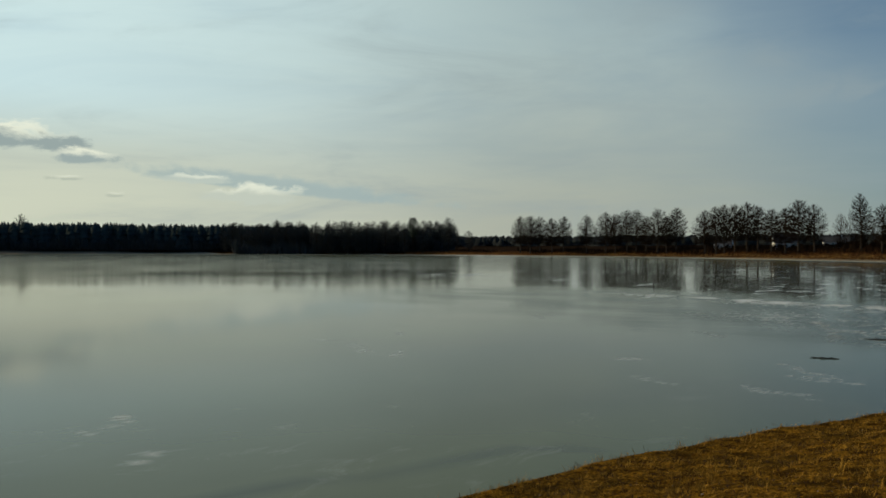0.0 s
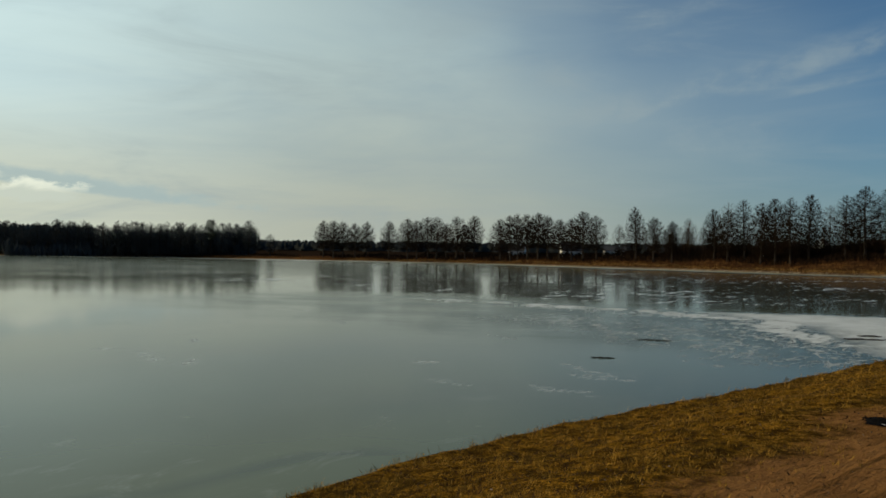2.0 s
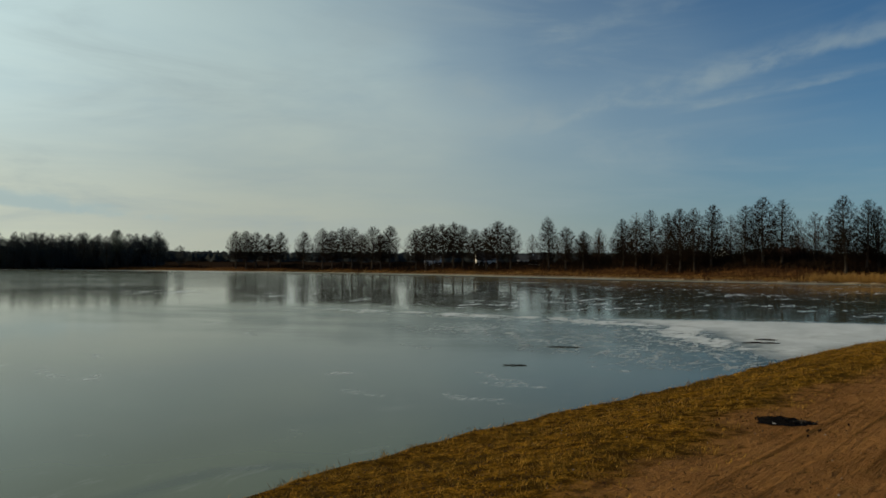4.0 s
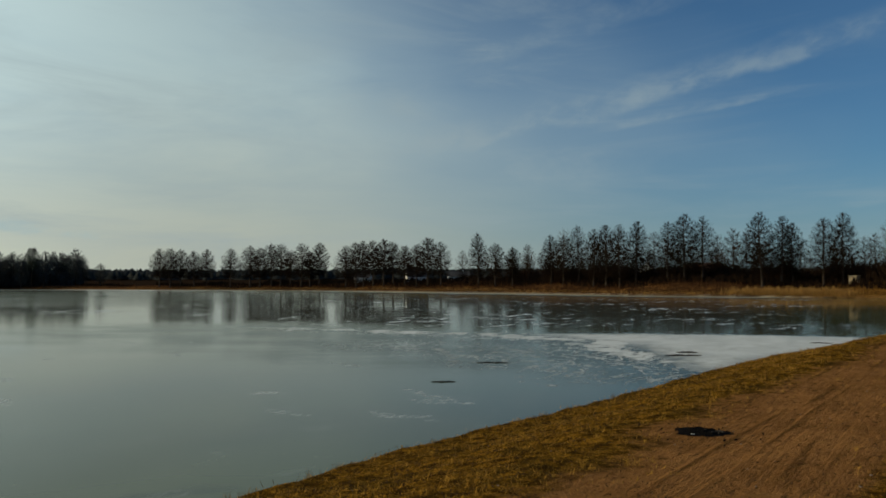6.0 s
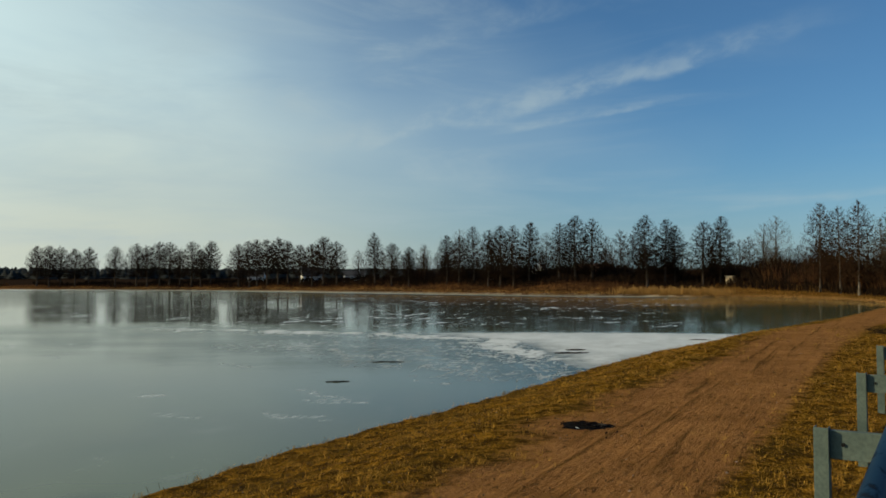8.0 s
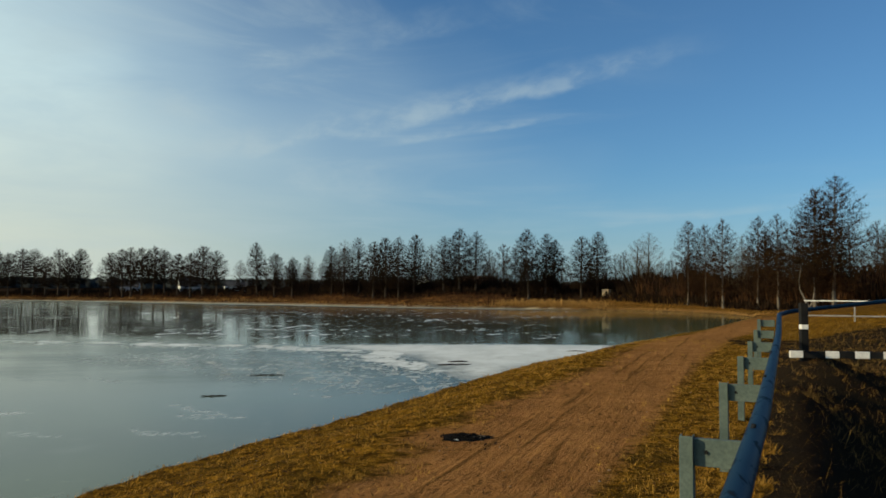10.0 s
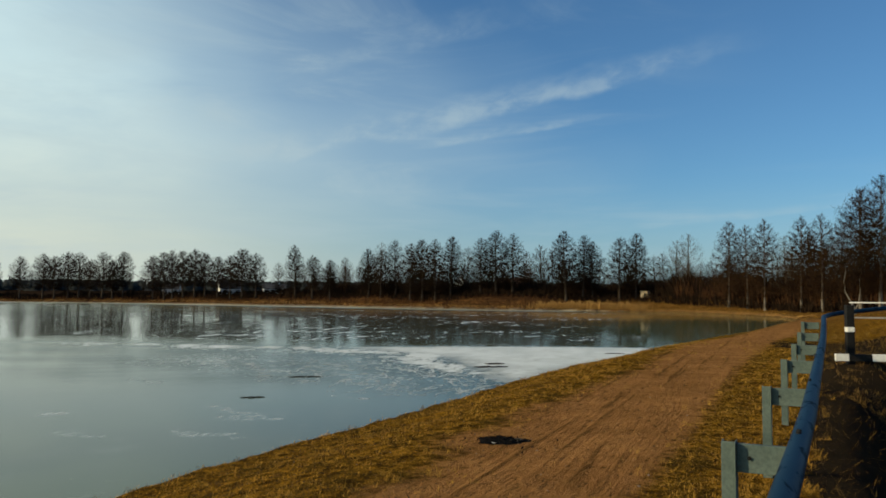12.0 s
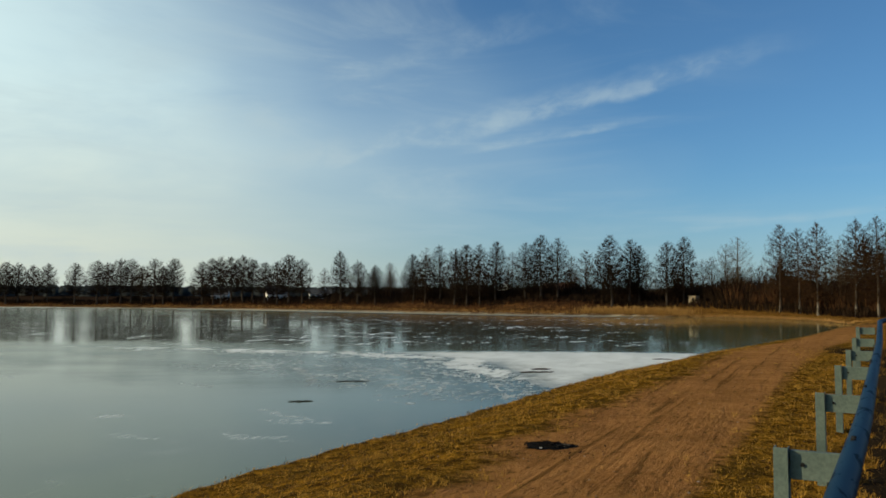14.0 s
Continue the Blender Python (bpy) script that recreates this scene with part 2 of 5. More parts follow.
def ice_look(g, sh):
    v = g.coords()
    thin, haze = g.attr("thin"), g.attr("haze")
    big = g.noise(v, 0.05, 4.0, 0.55)
    mid = g.noise(g.scaled(v, 1, 0.6, 1), 0.7, 6.0, 0.7, 1.2)
    clear = g.mix(g.step(big, 0.35, 0.65), rgb(0.074, 0.094, 0.048), rgb(0.100, 0.114, 0.052))
    clear = g.mix(g.step(g.noise(v, 0.22, 5.0, 0.6, 0.4), 0.42, 0.72, 0.0, 0.45), clear, rgb(0.118, 0.138, 0.085))
    clear = g.mix(g.m("MULTIPLY", thin, 0.95), clear, rgb(0.010, 0.014, 0.010))
    clear = g.mix(g.m("MULTIPLY", g.attr("dashes"), 0.85), clear, rgb(0.074, 0.080, 0.068))
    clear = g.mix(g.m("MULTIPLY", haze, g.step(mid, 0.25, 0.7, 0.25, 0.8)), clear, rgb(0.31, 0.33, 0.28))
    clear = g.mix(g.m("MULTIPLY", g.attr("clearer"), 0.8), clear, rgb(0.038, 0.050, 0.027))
    # broken crust of frost along the pressure ridge
    crust = g.noise(g.scaled(v, 1, 0.5, 1), 1.5, 6.0, 0.72, 0.9)
    white = g.step(g.m("ADD", crust, g.m("MULTIPLY", g.attr("frost"), 0.34)), 0.71, 0.87, 0.0, 0.9)
    # thin curling threads thrown out on the near side of it
    bend = g.noise(g.scaled(v, 1, 0.45, 1), 1.3, 3.0, 0.5, 1.6)
    thread = g.step(g.m("ABSOLUTE", g.m("SUBTRACT", bend, 0.5)), 0.006, 0.050, 1.0, 0.0)
    broken = g.step(g.noise(v, 1.8, 4.0, 0.6), 0.40, 0.58)
    white = g.m("MAXIMUM", white, g.m("MULTIPLY", g.m("MULTIPLY", thread, broken), g.attr("curl")))
    # long patches on the dark ice beyond
    patch = g.noise(g.scaled(v, 1, 0.36, 1), 1.05, 5.0, 0.66, 0.9)
    patch = g.m("ADD", patch, g.m("MULTIPLY_ADD", g.noise(v, 0.07, 2.0), 0.36, -0.18))
    white = g.m("MAXIMUM", white, g.m("MULTIPLY", g.step(patch, 0.575, 0.69, 0.0, 0.75), g.attr("dashes")))
    # single flecks and scratches on the near ice
    scratch = g.noise(g.scaled(v, 1, 0.42, 1), 2.6, 3.5, 0.62, 1.3)
    white = g.m("MAXIMUM", white, g.m("MULTIPLY", g.step(g.m("ADD", scratch, g.m("MULTIPLY", g.attr("fleck"), 0.28)), 0.62, 0.92), g.step(g.attr("fleck"), 0.02, 0.7, 0.0, 0.46)))
    faint = g.m("MULTIPLY", g.step(g.noise(v, 0.55, 6.0, 0.68, 1.2), 0.60, 0.76, 0.0, 0.28), g.attr("dusty"))
    white = g.m("MAXIMUM", white, faint)
    powder = g.m("MULTIPLY", g.step(g.m("ADD", g.attr("snow"), g.m("MULTIPLY_ADD", crust, 1.3, -0.65)), 0.05, 1.0), g.step(g.noise(g.scaled(v, 1, 0.5, 1), 0.9, 5.0, 0.6, 0.6), 0.2, 0.7, 0.6, 0.92))
    white = g.m("MAXIMUM", white, powder)
    col = g.mix(white, clear, rgb(0.68, 0.71, 0.70))
    g.put(sh.inputs["Roughness"], g.m("ADD", g.m("MULTIPLY", white, 0.55), g.m("ADD", g.step(big, 0.3, 0.7, 0.045, 0.080), g.m("MULTIPLY", haze, 0.42))))
    sh.inputs["IOR"].default_value = 1.17
    sh.inputs["Specular Tint"].default_value = rgb(0.95, 1.0, 0.72)
    sh.inputs["Specular IOR Level"].default_value = 0.5
    ripple = g.m("ADD", g.m("MULTIPLY", g.noise(v, 1.1, 4.0), 0.6), g.m("MULTIPLY", white, 0.5))
    return col, g.bump(ripple, 0.02, 0.03)


GROUND = material("dry_ground", ground_look, 1.0, 0.0)
ICE = material("lake_ice", ice_look)
STRAW = material("dry_grass", two_tone((0.026, 0.013, 0.003), (0.44, 0.240, 0.037), 3.0, per_island=True), 0.95, 0.05)
WEED = material("dead_weeds", two_tone((0.014, 0.008, 0.003), (0.36, 0.205, 0.055), 3.0, per_island=True), 0.95, 0.05)
REED = material("dry_reed", two_tone((0.19, 0.098, 0.024), (0.35, 0.20, 0.055), 1.2, per_island=True), 0.85, 0.2)
BARK = material("larch_bark", two_tone((0.032, 0.024, 0.018), (0.065, 0.048, 0.034), 3.0, 22.0, 0.7, 0.03), 0.95, 0.15)
# Brighter copy of the larch bark, with sunlight put into the colour.
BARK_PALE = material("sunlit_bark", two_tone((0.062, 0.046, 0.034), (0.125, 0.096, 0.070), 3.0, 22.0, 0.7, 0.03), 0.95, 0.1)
TWIG = material("bare_twigs", two_tone((0.012, 0.008, 0.005), (0.034, 0.021, 0.012), 1.0, per_object=0.5), 1.0, 0.02)
# Warmer copy of the bare twigs: sunlit tint worked into the colour.
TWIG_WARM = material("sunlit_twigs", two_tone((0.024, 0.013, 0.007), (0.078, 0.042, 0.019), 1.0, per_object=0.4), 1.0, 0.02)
# Twigs across the lake, paled: distance haze is put into the base colour.
TWIG_FAR = material("hazed_twigs", two_tone((0.050, 0.056, 0.055), (0.085, 0.084, 0.080), 0.2, per_object=0.3), 1.0, 0.02)
TWIG_PALE = material("pale_twigs", two_tone((0.10, 0.082, 0.056), (0.16, 0.13, 0.09), 1.0, per_object=0.4), 1.0, 0.02)
TWIG_RED = material("brown_brush", two_tone((0.050, 0.024, 0.012), (0.11, 0.052, 0.020), 0.15, 1.2), 1.0, 0.02)
# Trunk feet and forked stems: sunlight on the bark put into a paler colour.
BARK_SUN = material("whitewash", two_tone((0.085, 0.072, 0.056), (0.19, 0.165, 0.13), 6.0, 14.0, 0.4, 0.02), 0.9, 0.2)
NEEDLE = material("pine_needles", two_tone((0.018, 0.030, 0.016), (0.035, 0.05, 0.028), 0.4, 2.0), 0.9, 0.2)
# Far woods: the two base colours carry a bluish tint of distance haze.
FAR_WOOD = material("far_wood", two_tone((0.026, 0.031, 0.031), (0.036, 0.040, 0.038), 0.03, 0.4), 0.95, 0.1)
SPRUCE = material("hazed_spruce", two_tone((0.034, 0.050, 0.050), (0.054, 0.070, 0.068), 0.05, 0.4), 1.0, 0.02)
TWIG_BROWN = material("brown_twigs", two_tone((0.014, 0.008, 0.005), (0.038, 0.021, 0.011), 0.4, 2.0), 1.0, 0.02)


def pipe_look(g, sh):
    v = g.coords()
    fine = g.noise(g.scaled(v, 1, 0.25, 1, 11), 40.0, 4.0, 0.6)
    col = g.mix(g.step(g.noise(v, 1.3, 3.0), 0.35, 0.65), rgb(0.005, 0.018, 0.038), rgb(0.007, 0.024, 0.048))
    chips = g.noise(g.scaled(v, 1, 0.35, 1, 11), 7.0, 5.0, 0.65, 0.6)
    col = g.mix(g.step(chips, 0.58, 0.63, 0.0, 0.9), col, rgb(0.007, 0.006, 0.006))
    col = g.mix(g.step(fine, 0.70, 0.76, 0.0, 0.35), col, rgb(0.10, 0.11, 0.11))
    g.put(sh.inputs["Roughness"], g.step(chips, 0.55, 0.62, 0.48, 0.65))
    return col, None


RAIL_BLUE = material("blue_pipe_paint", pipe_look, 0.5, 0.05)
POST_GREEN = material("grey_green_paint", two_tone((0.062, 0.088, 0.078), (0.108, 0.140, 0.118), 4.0, 45.0, 0.3, 0.004), 0.7, 0.25)
BLACK_PAINT = material("black_paint", two_tone((0.006, 0.006, 0.006), (0.014, 0.014, 0.013), 5.0, 40.0, 0.3, 0.004), 0.8, 0.15)
WHITE_PAINT = material("white_paint", two_tone((0.66, 0.65, 0.60), (0.78, 0.77, 0.72), 4.0, 30.0, 0.3, 0.004), 0.7, 0.3)
OLD_BOARD = material("weathered_board", two_tone((0.20, 0.19, 0.175), (0.30, 0.285, 0.26), 1.0, 14.0, 0.3, 0.01), 0.9, 0.2)
CHAR = material("charcoal", two_tone((0.004, 0.0035, 0.0035), (0.014, 0.012, 0.010), 9.0, 60.0, 0.8, 0.02), 1.0, 0.02)
LITTER = material("dead_leaves", two_tone((0.014, 0.008, 0.004), (0.07, 0.035, 0.011), 5.0, per_island=True), 0.9, 0.1)
ASH = material("ash", two_tone((0.03, 0.026, 0.023), (0.10, 0.09, 0.08), 6.0, 60.0, 0.8, 0.02), 0.95, 0.1)
WET_WOOD = material("wet_wood", two_tone((0.03, 0.026, 0.022), (0.065, 0.055, 0.045), 6.0, 40.0, 0.5, 0.01), 0.7, 0.3)
STONE = material("pebble", two_tone((0.10, 0.075, 0.05), (0.26, 0.21, 0.16), 8.0, 60.0, 0.3, 0.01, per_island=True), 0.9, 0.2)
PLASTER = material("white_plaster", two_tone((0.58, 0.56, 0.52), (0.70, 0.68, 0.63), 0.6, 6.0, 0.2, 0.02), 0.9, 0.2)
CREAM = material("cream_plaster", two_tone((0.50, 0.40, 0.26), (0.60, 0.49, 0.33), 0.8, 6.0, 0.2, 0.02), 0.9, 0.2)
SHED_WALL = material("worn_cream_paint", two_tone((0.36, 0.28, 0.17), (0.50, 0.40, 0.26), 2.0, 9.0, 0.2, 0.02), 0.9, 0.1)
ROOF_DARK = material("dark_roofing", two_tone((0.035, 0.034, 0.036), (0.06, 0.057, 0.057), 0.8, 8.0, 0.3, 0.02), 0.8, 0.3)
ROOF_RED = material("rust_roofing", two_tone((0.11, 0.05, 0.035), (0.17, 0.08, 0.05), 0.8, 8.0, 0.3, 0.02), 0.8, 0.3)
GLASS = material("dark_window", two_tone((0.012, 0.014, 0.017), (0.02, 0.024, 0.028), 1.0), 0.08, 0.5)


# ---- mesh helpers ----
def mesh_object(name, verts, faces, mat, parent=None, label="", smooth=False):
    me = bpy.data.meshes.new(name)
    me.from_pydata([tuple(v) for v in verts], [], faces)
    me.materials.append(mat)
    if smooth:
        me.shade_smooth()
    ob = new(name, me)
    ob.parent = parent
    return tagged(ob, label)


def part(name, bm, mat, parent, label="", smooth=False):
    me = bpy.data.meshes.new(name)
    bm.normal_update()
    bm.to_mesh(me)
    bm.free()
    me.materials.append(mat)
    if smooth:
        me.shade_smooth()
    ob = new(name, me)
    ob.parent = parent
    return tagged(ob, label)


def thing(name, x, y, z, label, category, group="", turn=0.0, kind=""):
    ob = new(name)
    ob.matrix_world = pose(x, y, z, 0, 0, turn)
    return tagged(ob, label, category, group, kind)


def box(bm, x0, x1, y0, y1, z0, z1, bevel=0.0):
    m = Matrix.Translation(((x0 + x1) / 2, (y0 + y1) / 2, (z0 + z1) / 2)) @ Matrix.Diagonal((x1 - x0, y1 - y0, z1 - z0, 1))
    made = bmesh.ops.create_cube(bm, size=1, matrix=m)["verts"]
    if bevel:
        edges = list({e for v in made for e in v.link_edges})
        bmesh.ops.bevel(bm, geom=edges, offset=bevel, segments=2, affect="EDGES", profile=0.5)
    return bm


def tubes(p0, p1, r0, r1, sides=3):
    """Tapered prisms from arrays of ends and radii: vertices and faces."""
    p0, p1, r0, r1 = np.asarray(p0, float), np.asarray(p1, float), np.asarray(r0, float), np.asarray(r1, float)
    d = p1 - p0
    d /= np.maximum(np.linalg.norm(d, axis=1, keepdims=True), 1e-6)
    ref = np.where(np.abs(d[:, 2:]) > 0.9, [[1.0, 0, 0]], [[0, 0, 1.0]])
    a = np.cross(d, ref)
    a /= np.maximum(np.linalg.norm(a, axis=1, keepdims=True), 1e-6)
    b = np.cross(d, a)
    ang = np.arange(sides) * 2 * np.pi / sides
    ring = a[:, None] * np.cos(ang)[None, :, None] + b[:, None] * np.sin(ang)[None, :, None]
    v = np.concatenate([p0[:, None] + ring * r0[:, None, None], p1[:, None] + ring * r1[:, None, None]], 1)
    n = len(p0)
    i = np.arange(sides)
    quad = np.stack([i, (i + 1) % sides, (i + 1) % sides + sides, i + sides], 1)
    f = (np.arange(n) * 2 * sides)[:, None, None] + quad[None]
    return v.reshape(-1, 3), f.reshape(-1, 4)


def blades(root, tip, width, lean=None):
    """Thin grass blades as narrow kites: roots, tips, widths."""
    d = tip - root
    side = np.cross(d, [0, 0, 1.0]) + 1e-5
    side /= np.linalg.norm(side, axis=1, keepdims=True)
    mid = root + d * 0.45 + (lean if lean is not None else 0)
    v = np.stack([root, mid + side * width[:, None], tip, mid - side * width[:, None]], 1)
    f = (np.arange(len(root)) * 4)[:, None] + np.arange(4)[None]
    return v.reshape(-1, 3), f


def big_mesh(name, v, f, mat, parent=None, label="", smooth=False):
    me = bpy.data.meshes.new(name)
    f = np.asarray(f, np.int32)
    me.vertices.add(len(v))
    me.vertices.foreach_set("co", np.asarray(v, np.float32).ravel())
    me.loops.add(f.size)
    me.loops.foreach_set("vertex_index", f.ravel())
    me.polygons.add(len(f))
    me.polygons.foreach_set("loop_start", np.arange(len(f), dtype=np.int32) * f.shape[1])
    me.update(calc_edges=True)
    me.materials.append(mat)
    if smooth:
        me.shade_smooth()
    ob = new(name, me)
    ob.parent = parent
    return tagged(ob, label)


def ease(v, lo, hi):
    t = np.clip((np.asarray(v, float) - lo) / (hi - lo), 0, 1)
    return t * t * (3 - 2 * t)


# ---- the land ----
WATER_Z = -0.75
SHORE = np.array([  # outline of the lake
    (-5.6, -30), (-5.6, 0), (-6.0, 5), (-6.02, 7), (-5.81, 9.5), (-5.3, 12), (-4.51, 16.2), (-3.86, 20.4), (-2.5, 27.8), (-0.15, 36.5),
    (1.9, 45), (4.6, 54.5), (7.2, 62.5), (10.6, 75.5), (14.2, 88.2), (17.0, 95.5), (17.7, 100.5), (17.8, 106), (17.5, 117), (15.5, 127), (12.4, 137), (8.5, 146),
    (3.5, 152), (-4, 157), (-14, 162), (-26, 165), (-40, 169),
    (-70, 189), (-114, 214), (-177, 247), (-240, 262), (-310, 259), (-372, 249), (-391, 226), (-422, 206), (-465, 169), (-494, 78), (-515, -60),
    (-400, -220), (-150, -240), (-30, -120)], float)
RAIL = np.array([(0.02, 0.6), (0.56, 3.3), (1.54, 8.2), (3.12, 16.0), (4.37, 22.4)], float)
PATH_Y = [0, 5.9, 7.5, 10.5, 14.5, 19, 23, 33, 49, 64, 90]
PATH_L = [-2.35, -2.18, -2.05, -1.82, -0.98, 0.0, 0.6, 2.1, 4.6, 8.2, 15.0]
PATH_R = [-0.9, -0.25, 0.05, 0.6, 1.25, 2.05, 2.85, 4.9, 8.4, 11.5, 19.0]


SNOW = np.array([(-15.5, 36.6), (-11.3, 39.0), (-5.9, 41.2), (0.5, 42.0), (3.0, 40.0), (0.5, 33.0), (-1.8, 26.5), (-3.2, 21.5), (-5.1, 23.4), (-6.6, 27.0), (-7.5, 28.7), (-9.4, 32.2), (-12.8, 34.6)], float)
RIDGE = [(-62, 44), (-46, 37), (-34, 35.0), (-25, 35.4), (-19.7, 35.2), (-16.5, 35.4), (-12.5, 34.2), (-9.6, 32.6), (-7.5, 28.7), (-5.7, 25.6)]
FLECKS = [(-17.9, 10.7, -15.9, 9.9), (-15.2, 10.1, -15.8, 10.8), (-19.5, 13.2, -18.8, 12.9), (-9.9, 12.2, -9.1, 12.0), (-11.9, 13.9, -11.4, 14.3), (-9.2, 16.0, -7.4, 14.85), (-8.15, 13.0, -7.3, 12.4),
          (-7.1, 12.9, -6.5, 12.5), (-7.2, 14.8, -6.7, 14.6), (-19.2, 10.3, -18.6, 10.6), (-11.6, 2.9, -11.0, 2.5), (-12.0, 3.3, -11.5, 3.1), (-9.8, 3.2, -9.3, 2.6), (-8.2, 14.7, -7.7, 14.4), (-12.8, 25.2, -10.5, 21.0),
          (-24, 17.8, -23, 17.2), (-30, 39.7, -27, 39.0), (-8.4, 21.8, -6.6, 21.2), (-7.4, 18.6, -6.4, 18.2), (-14.4, 20.4, -13.0, 19.8), (-52, 60, -48, 58), (-28, 24, -26, 23.4), (-21.5, 20.6, -20.4, 20.1)]


def lake_side(x, y, outline=None):
    """Distance from the shore line, or another outline: positive outside it."""
    outline = SHORE if outline is None else outline
    x, y = np.asarray(x, float), np.asarray(y, float)
    best, inside = np.full(x.shape, 1e9), np.zeros(x.shape, bool)
    for (ax, ay), (bx, by) in zip(outline, np.roll(outline, -1, 0)):
        dx, dy = bx - ax, by - ay
        t = np.clip(((x - ax) * dx + (y - ay) * dy) / (dx * dx + dy * dy), 0, 1)
        best = np.minimum(best, np.hypot(x - ax - t * dx, y - ay - t * dy))
        cross = ((ay > y) != (by > y)) & (x < (bx - ax) * (y - ay) / (by - ay + 1e-12) + ax)
        inside ^= cross
    return np.where(inside, -best, best)


def wobble(x, y):
    return (np.sin(x * 1.7 + 1.3 * np.sin(y * 0.9)) + np.sin(y * 2.3 + 1.1 * np.sin(x * 1.3)) + 0.6 * np.sin(x * 5.1 + y * 3.7) + 0.5 * np.sin(y * 6.3 - x * 4.1)) / 3.1


def clumpy(x, y, k=2.2):
    return 0.5 + 0.5 * np.sin(x * k + 1.7 * np.sin(y * k * 0.7)) * np.sin(y * k * 1.13 + 1.3 * np.sin(x * k * 0.8))


BANK_AZ = [-180, -90, -60, -50, -46, -36, -25, -14, -5, 0, 5, 8, 10.5, 14, 20, 60, 180]
BANK_H = [2.0, 2.0, 2.0, 1.6, 1.7, 2.6, 3.2, 3.3, 2.9, 2.7, 3.3, 3.3, 2.9, 2.6, 2.5, 2.6, 2.0]


def height(x, y, s=None):
    """The ground's height; s: distance from the shore, if known."""
    x, y = np.asarray(x, float), np.asarray(y, float)
    if s is None:
        s = lake_side(x, y)
    d = np.hypot(x, y)
    far = ease(d, 45, 100)
    w = wobble(x, y)
    s = s + 0.10 * w * (1 - far)
    low = 1 - 0.4 * ease(y, 34, 54)
    near = low * (0.13 * ease(s, 0.0, 0.12) + 0.60 * ease(s, 0.05, 3.9)) + np.interp(y, [8, 22, 30, 44], [0, 0.168, 0.14, -0.06]) * ease(s, 0, 3) + 0.014 * w * ease(s, 0.2, 1) + (1 - worn_mask(x, y)) * ease(s, 0.1, 0.6) * (0.030 * clumpy(x, y, 5.3) + 0.026 * clumpy(y * 1.1, x, 9.1) - 0.028)
    rail = np.interp(y, RAIL[:, 1], RAIL[:, 0]) + np.clip(y - RAIL[-1, 1], 0, 999) * 0.2
    off = x - rail
    near = near - 1.9 * ease(off, 0.25, 2.3) * (1 - ease(y, 13.0, 18.0)) * (1 - ease(off, 9, 14))
    near = near + 0.62 * ease(y, 19, 29) * ease(off, 0.2, 4.5) + 0.25 * ease(y, 28, 40) * ease(off, 2, 8) + 0.22 * ease(y, 34, 39) * ease(off, 0.8, 3.5)
    near = near + 0.52 * np.exp(-((x - 4.3) / 1.1) ** 2 - ((y - 16.5) / 1.2) ** 2)
    az = np.degrees(np.arctan2(x, y))
    hill = np.interp(az, BANK_AZ, BANK_H)
    bumps = 0.35 * np.sin(x * 0.16 + 0.9 * np.sin(y * 0.11)) * ease(s, 2, 9)
    away = hill * (0.12 * ease(s, -0.1, 0.6) + 0.88 * ease(s, 0.5, 16)) + bumps
    away = away + 14.0 * ease(d, 560, 1300) + 16 * ease(d, 1300, 3000)
    z = near * (1 - far) + away * far
    return np.where(s > -0.1, WATER_Z + z, WATER_Z - 0.3 - 0.06 * np.minimum(-s, 20))


def graded(lo, hi, fine, mid, wide, limit, outer):
    """Grid lines: step fine from lo to hi, growing to step mid as far as wide, then growing to outer."""
    def run(start, sign, stop):
        out, p, step = [], start, fine
        while abs(p) < outer:
            step = min(step * 1.13, mid) if sign * p < stop else step * 1.25
            p += sign * step
            out.append(p)
        return out
    core = list(np.arange(lo, hi, fine))
    return np.array(run(lo, -1, limit)[::-1] + core + run(core[-1], 1, wide))


def sheet(name, xs, ys, z_of, mat, attrs, smooth=True, cull=False):
    gx, gy = np.meshgrid(xs, ys)
    gx, gy = gx.ravel(), gy.ravel()
    z, extra = z_of(gx, gy), attrs(gx, gy)
    nx, ny = len(xs), len(ys)
    i = (np.arange(ny - 1)[:, None] * nx + np.arange(nx - 1)[None]).ravel()
    f = np.stack([i, i + 1, i + nx + 1, i + nx], 1)
    if cull:
        f = f[lake_side(gx, gy)[f].min(1) < 1.5]
    ob = big_mesh(name, np.stack([gx, gy, z], 1), f, mat, smooth=smooth)
    for key, val in extra.items():
        ob.data.attributes.new(key, "FLOAT", "POINT").data.foreach_set("value", np.asarray(val, np.float32))
    return ob


def worn_mask(x, y):
    l, r = np.interp(y, PATH_Y, PATH_L), np.interp(y, PATH_Y, PATH_R)
    soft = 0.35 + 0.012 * np.abs(y)
    m = ease(x + 0.25 * wobble(x, y), l - soft - 0.5, l + soft + 0.35) * (1 - ease(x, r - soft, r + soft))
    pit = np.exp(-(((x + 1.6) / 0.9) ** 2 + ((y - 9.4) / 1.0) ** 2))
    return np.clip(np.maximum(m, 0.9 * pit) * (1 - ease(y, 82, 96)), 0, 1)


# Where the hollow's shade darkens the ground colour and dead weeds stand.
def wild_shade_mask(x, y):
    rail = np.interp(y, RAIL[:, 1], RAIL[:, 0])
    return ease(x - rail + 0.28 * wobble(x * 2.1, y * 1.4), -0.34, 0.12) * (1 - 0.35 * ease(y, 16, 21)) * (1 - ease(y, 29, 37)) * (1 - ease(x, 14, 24))


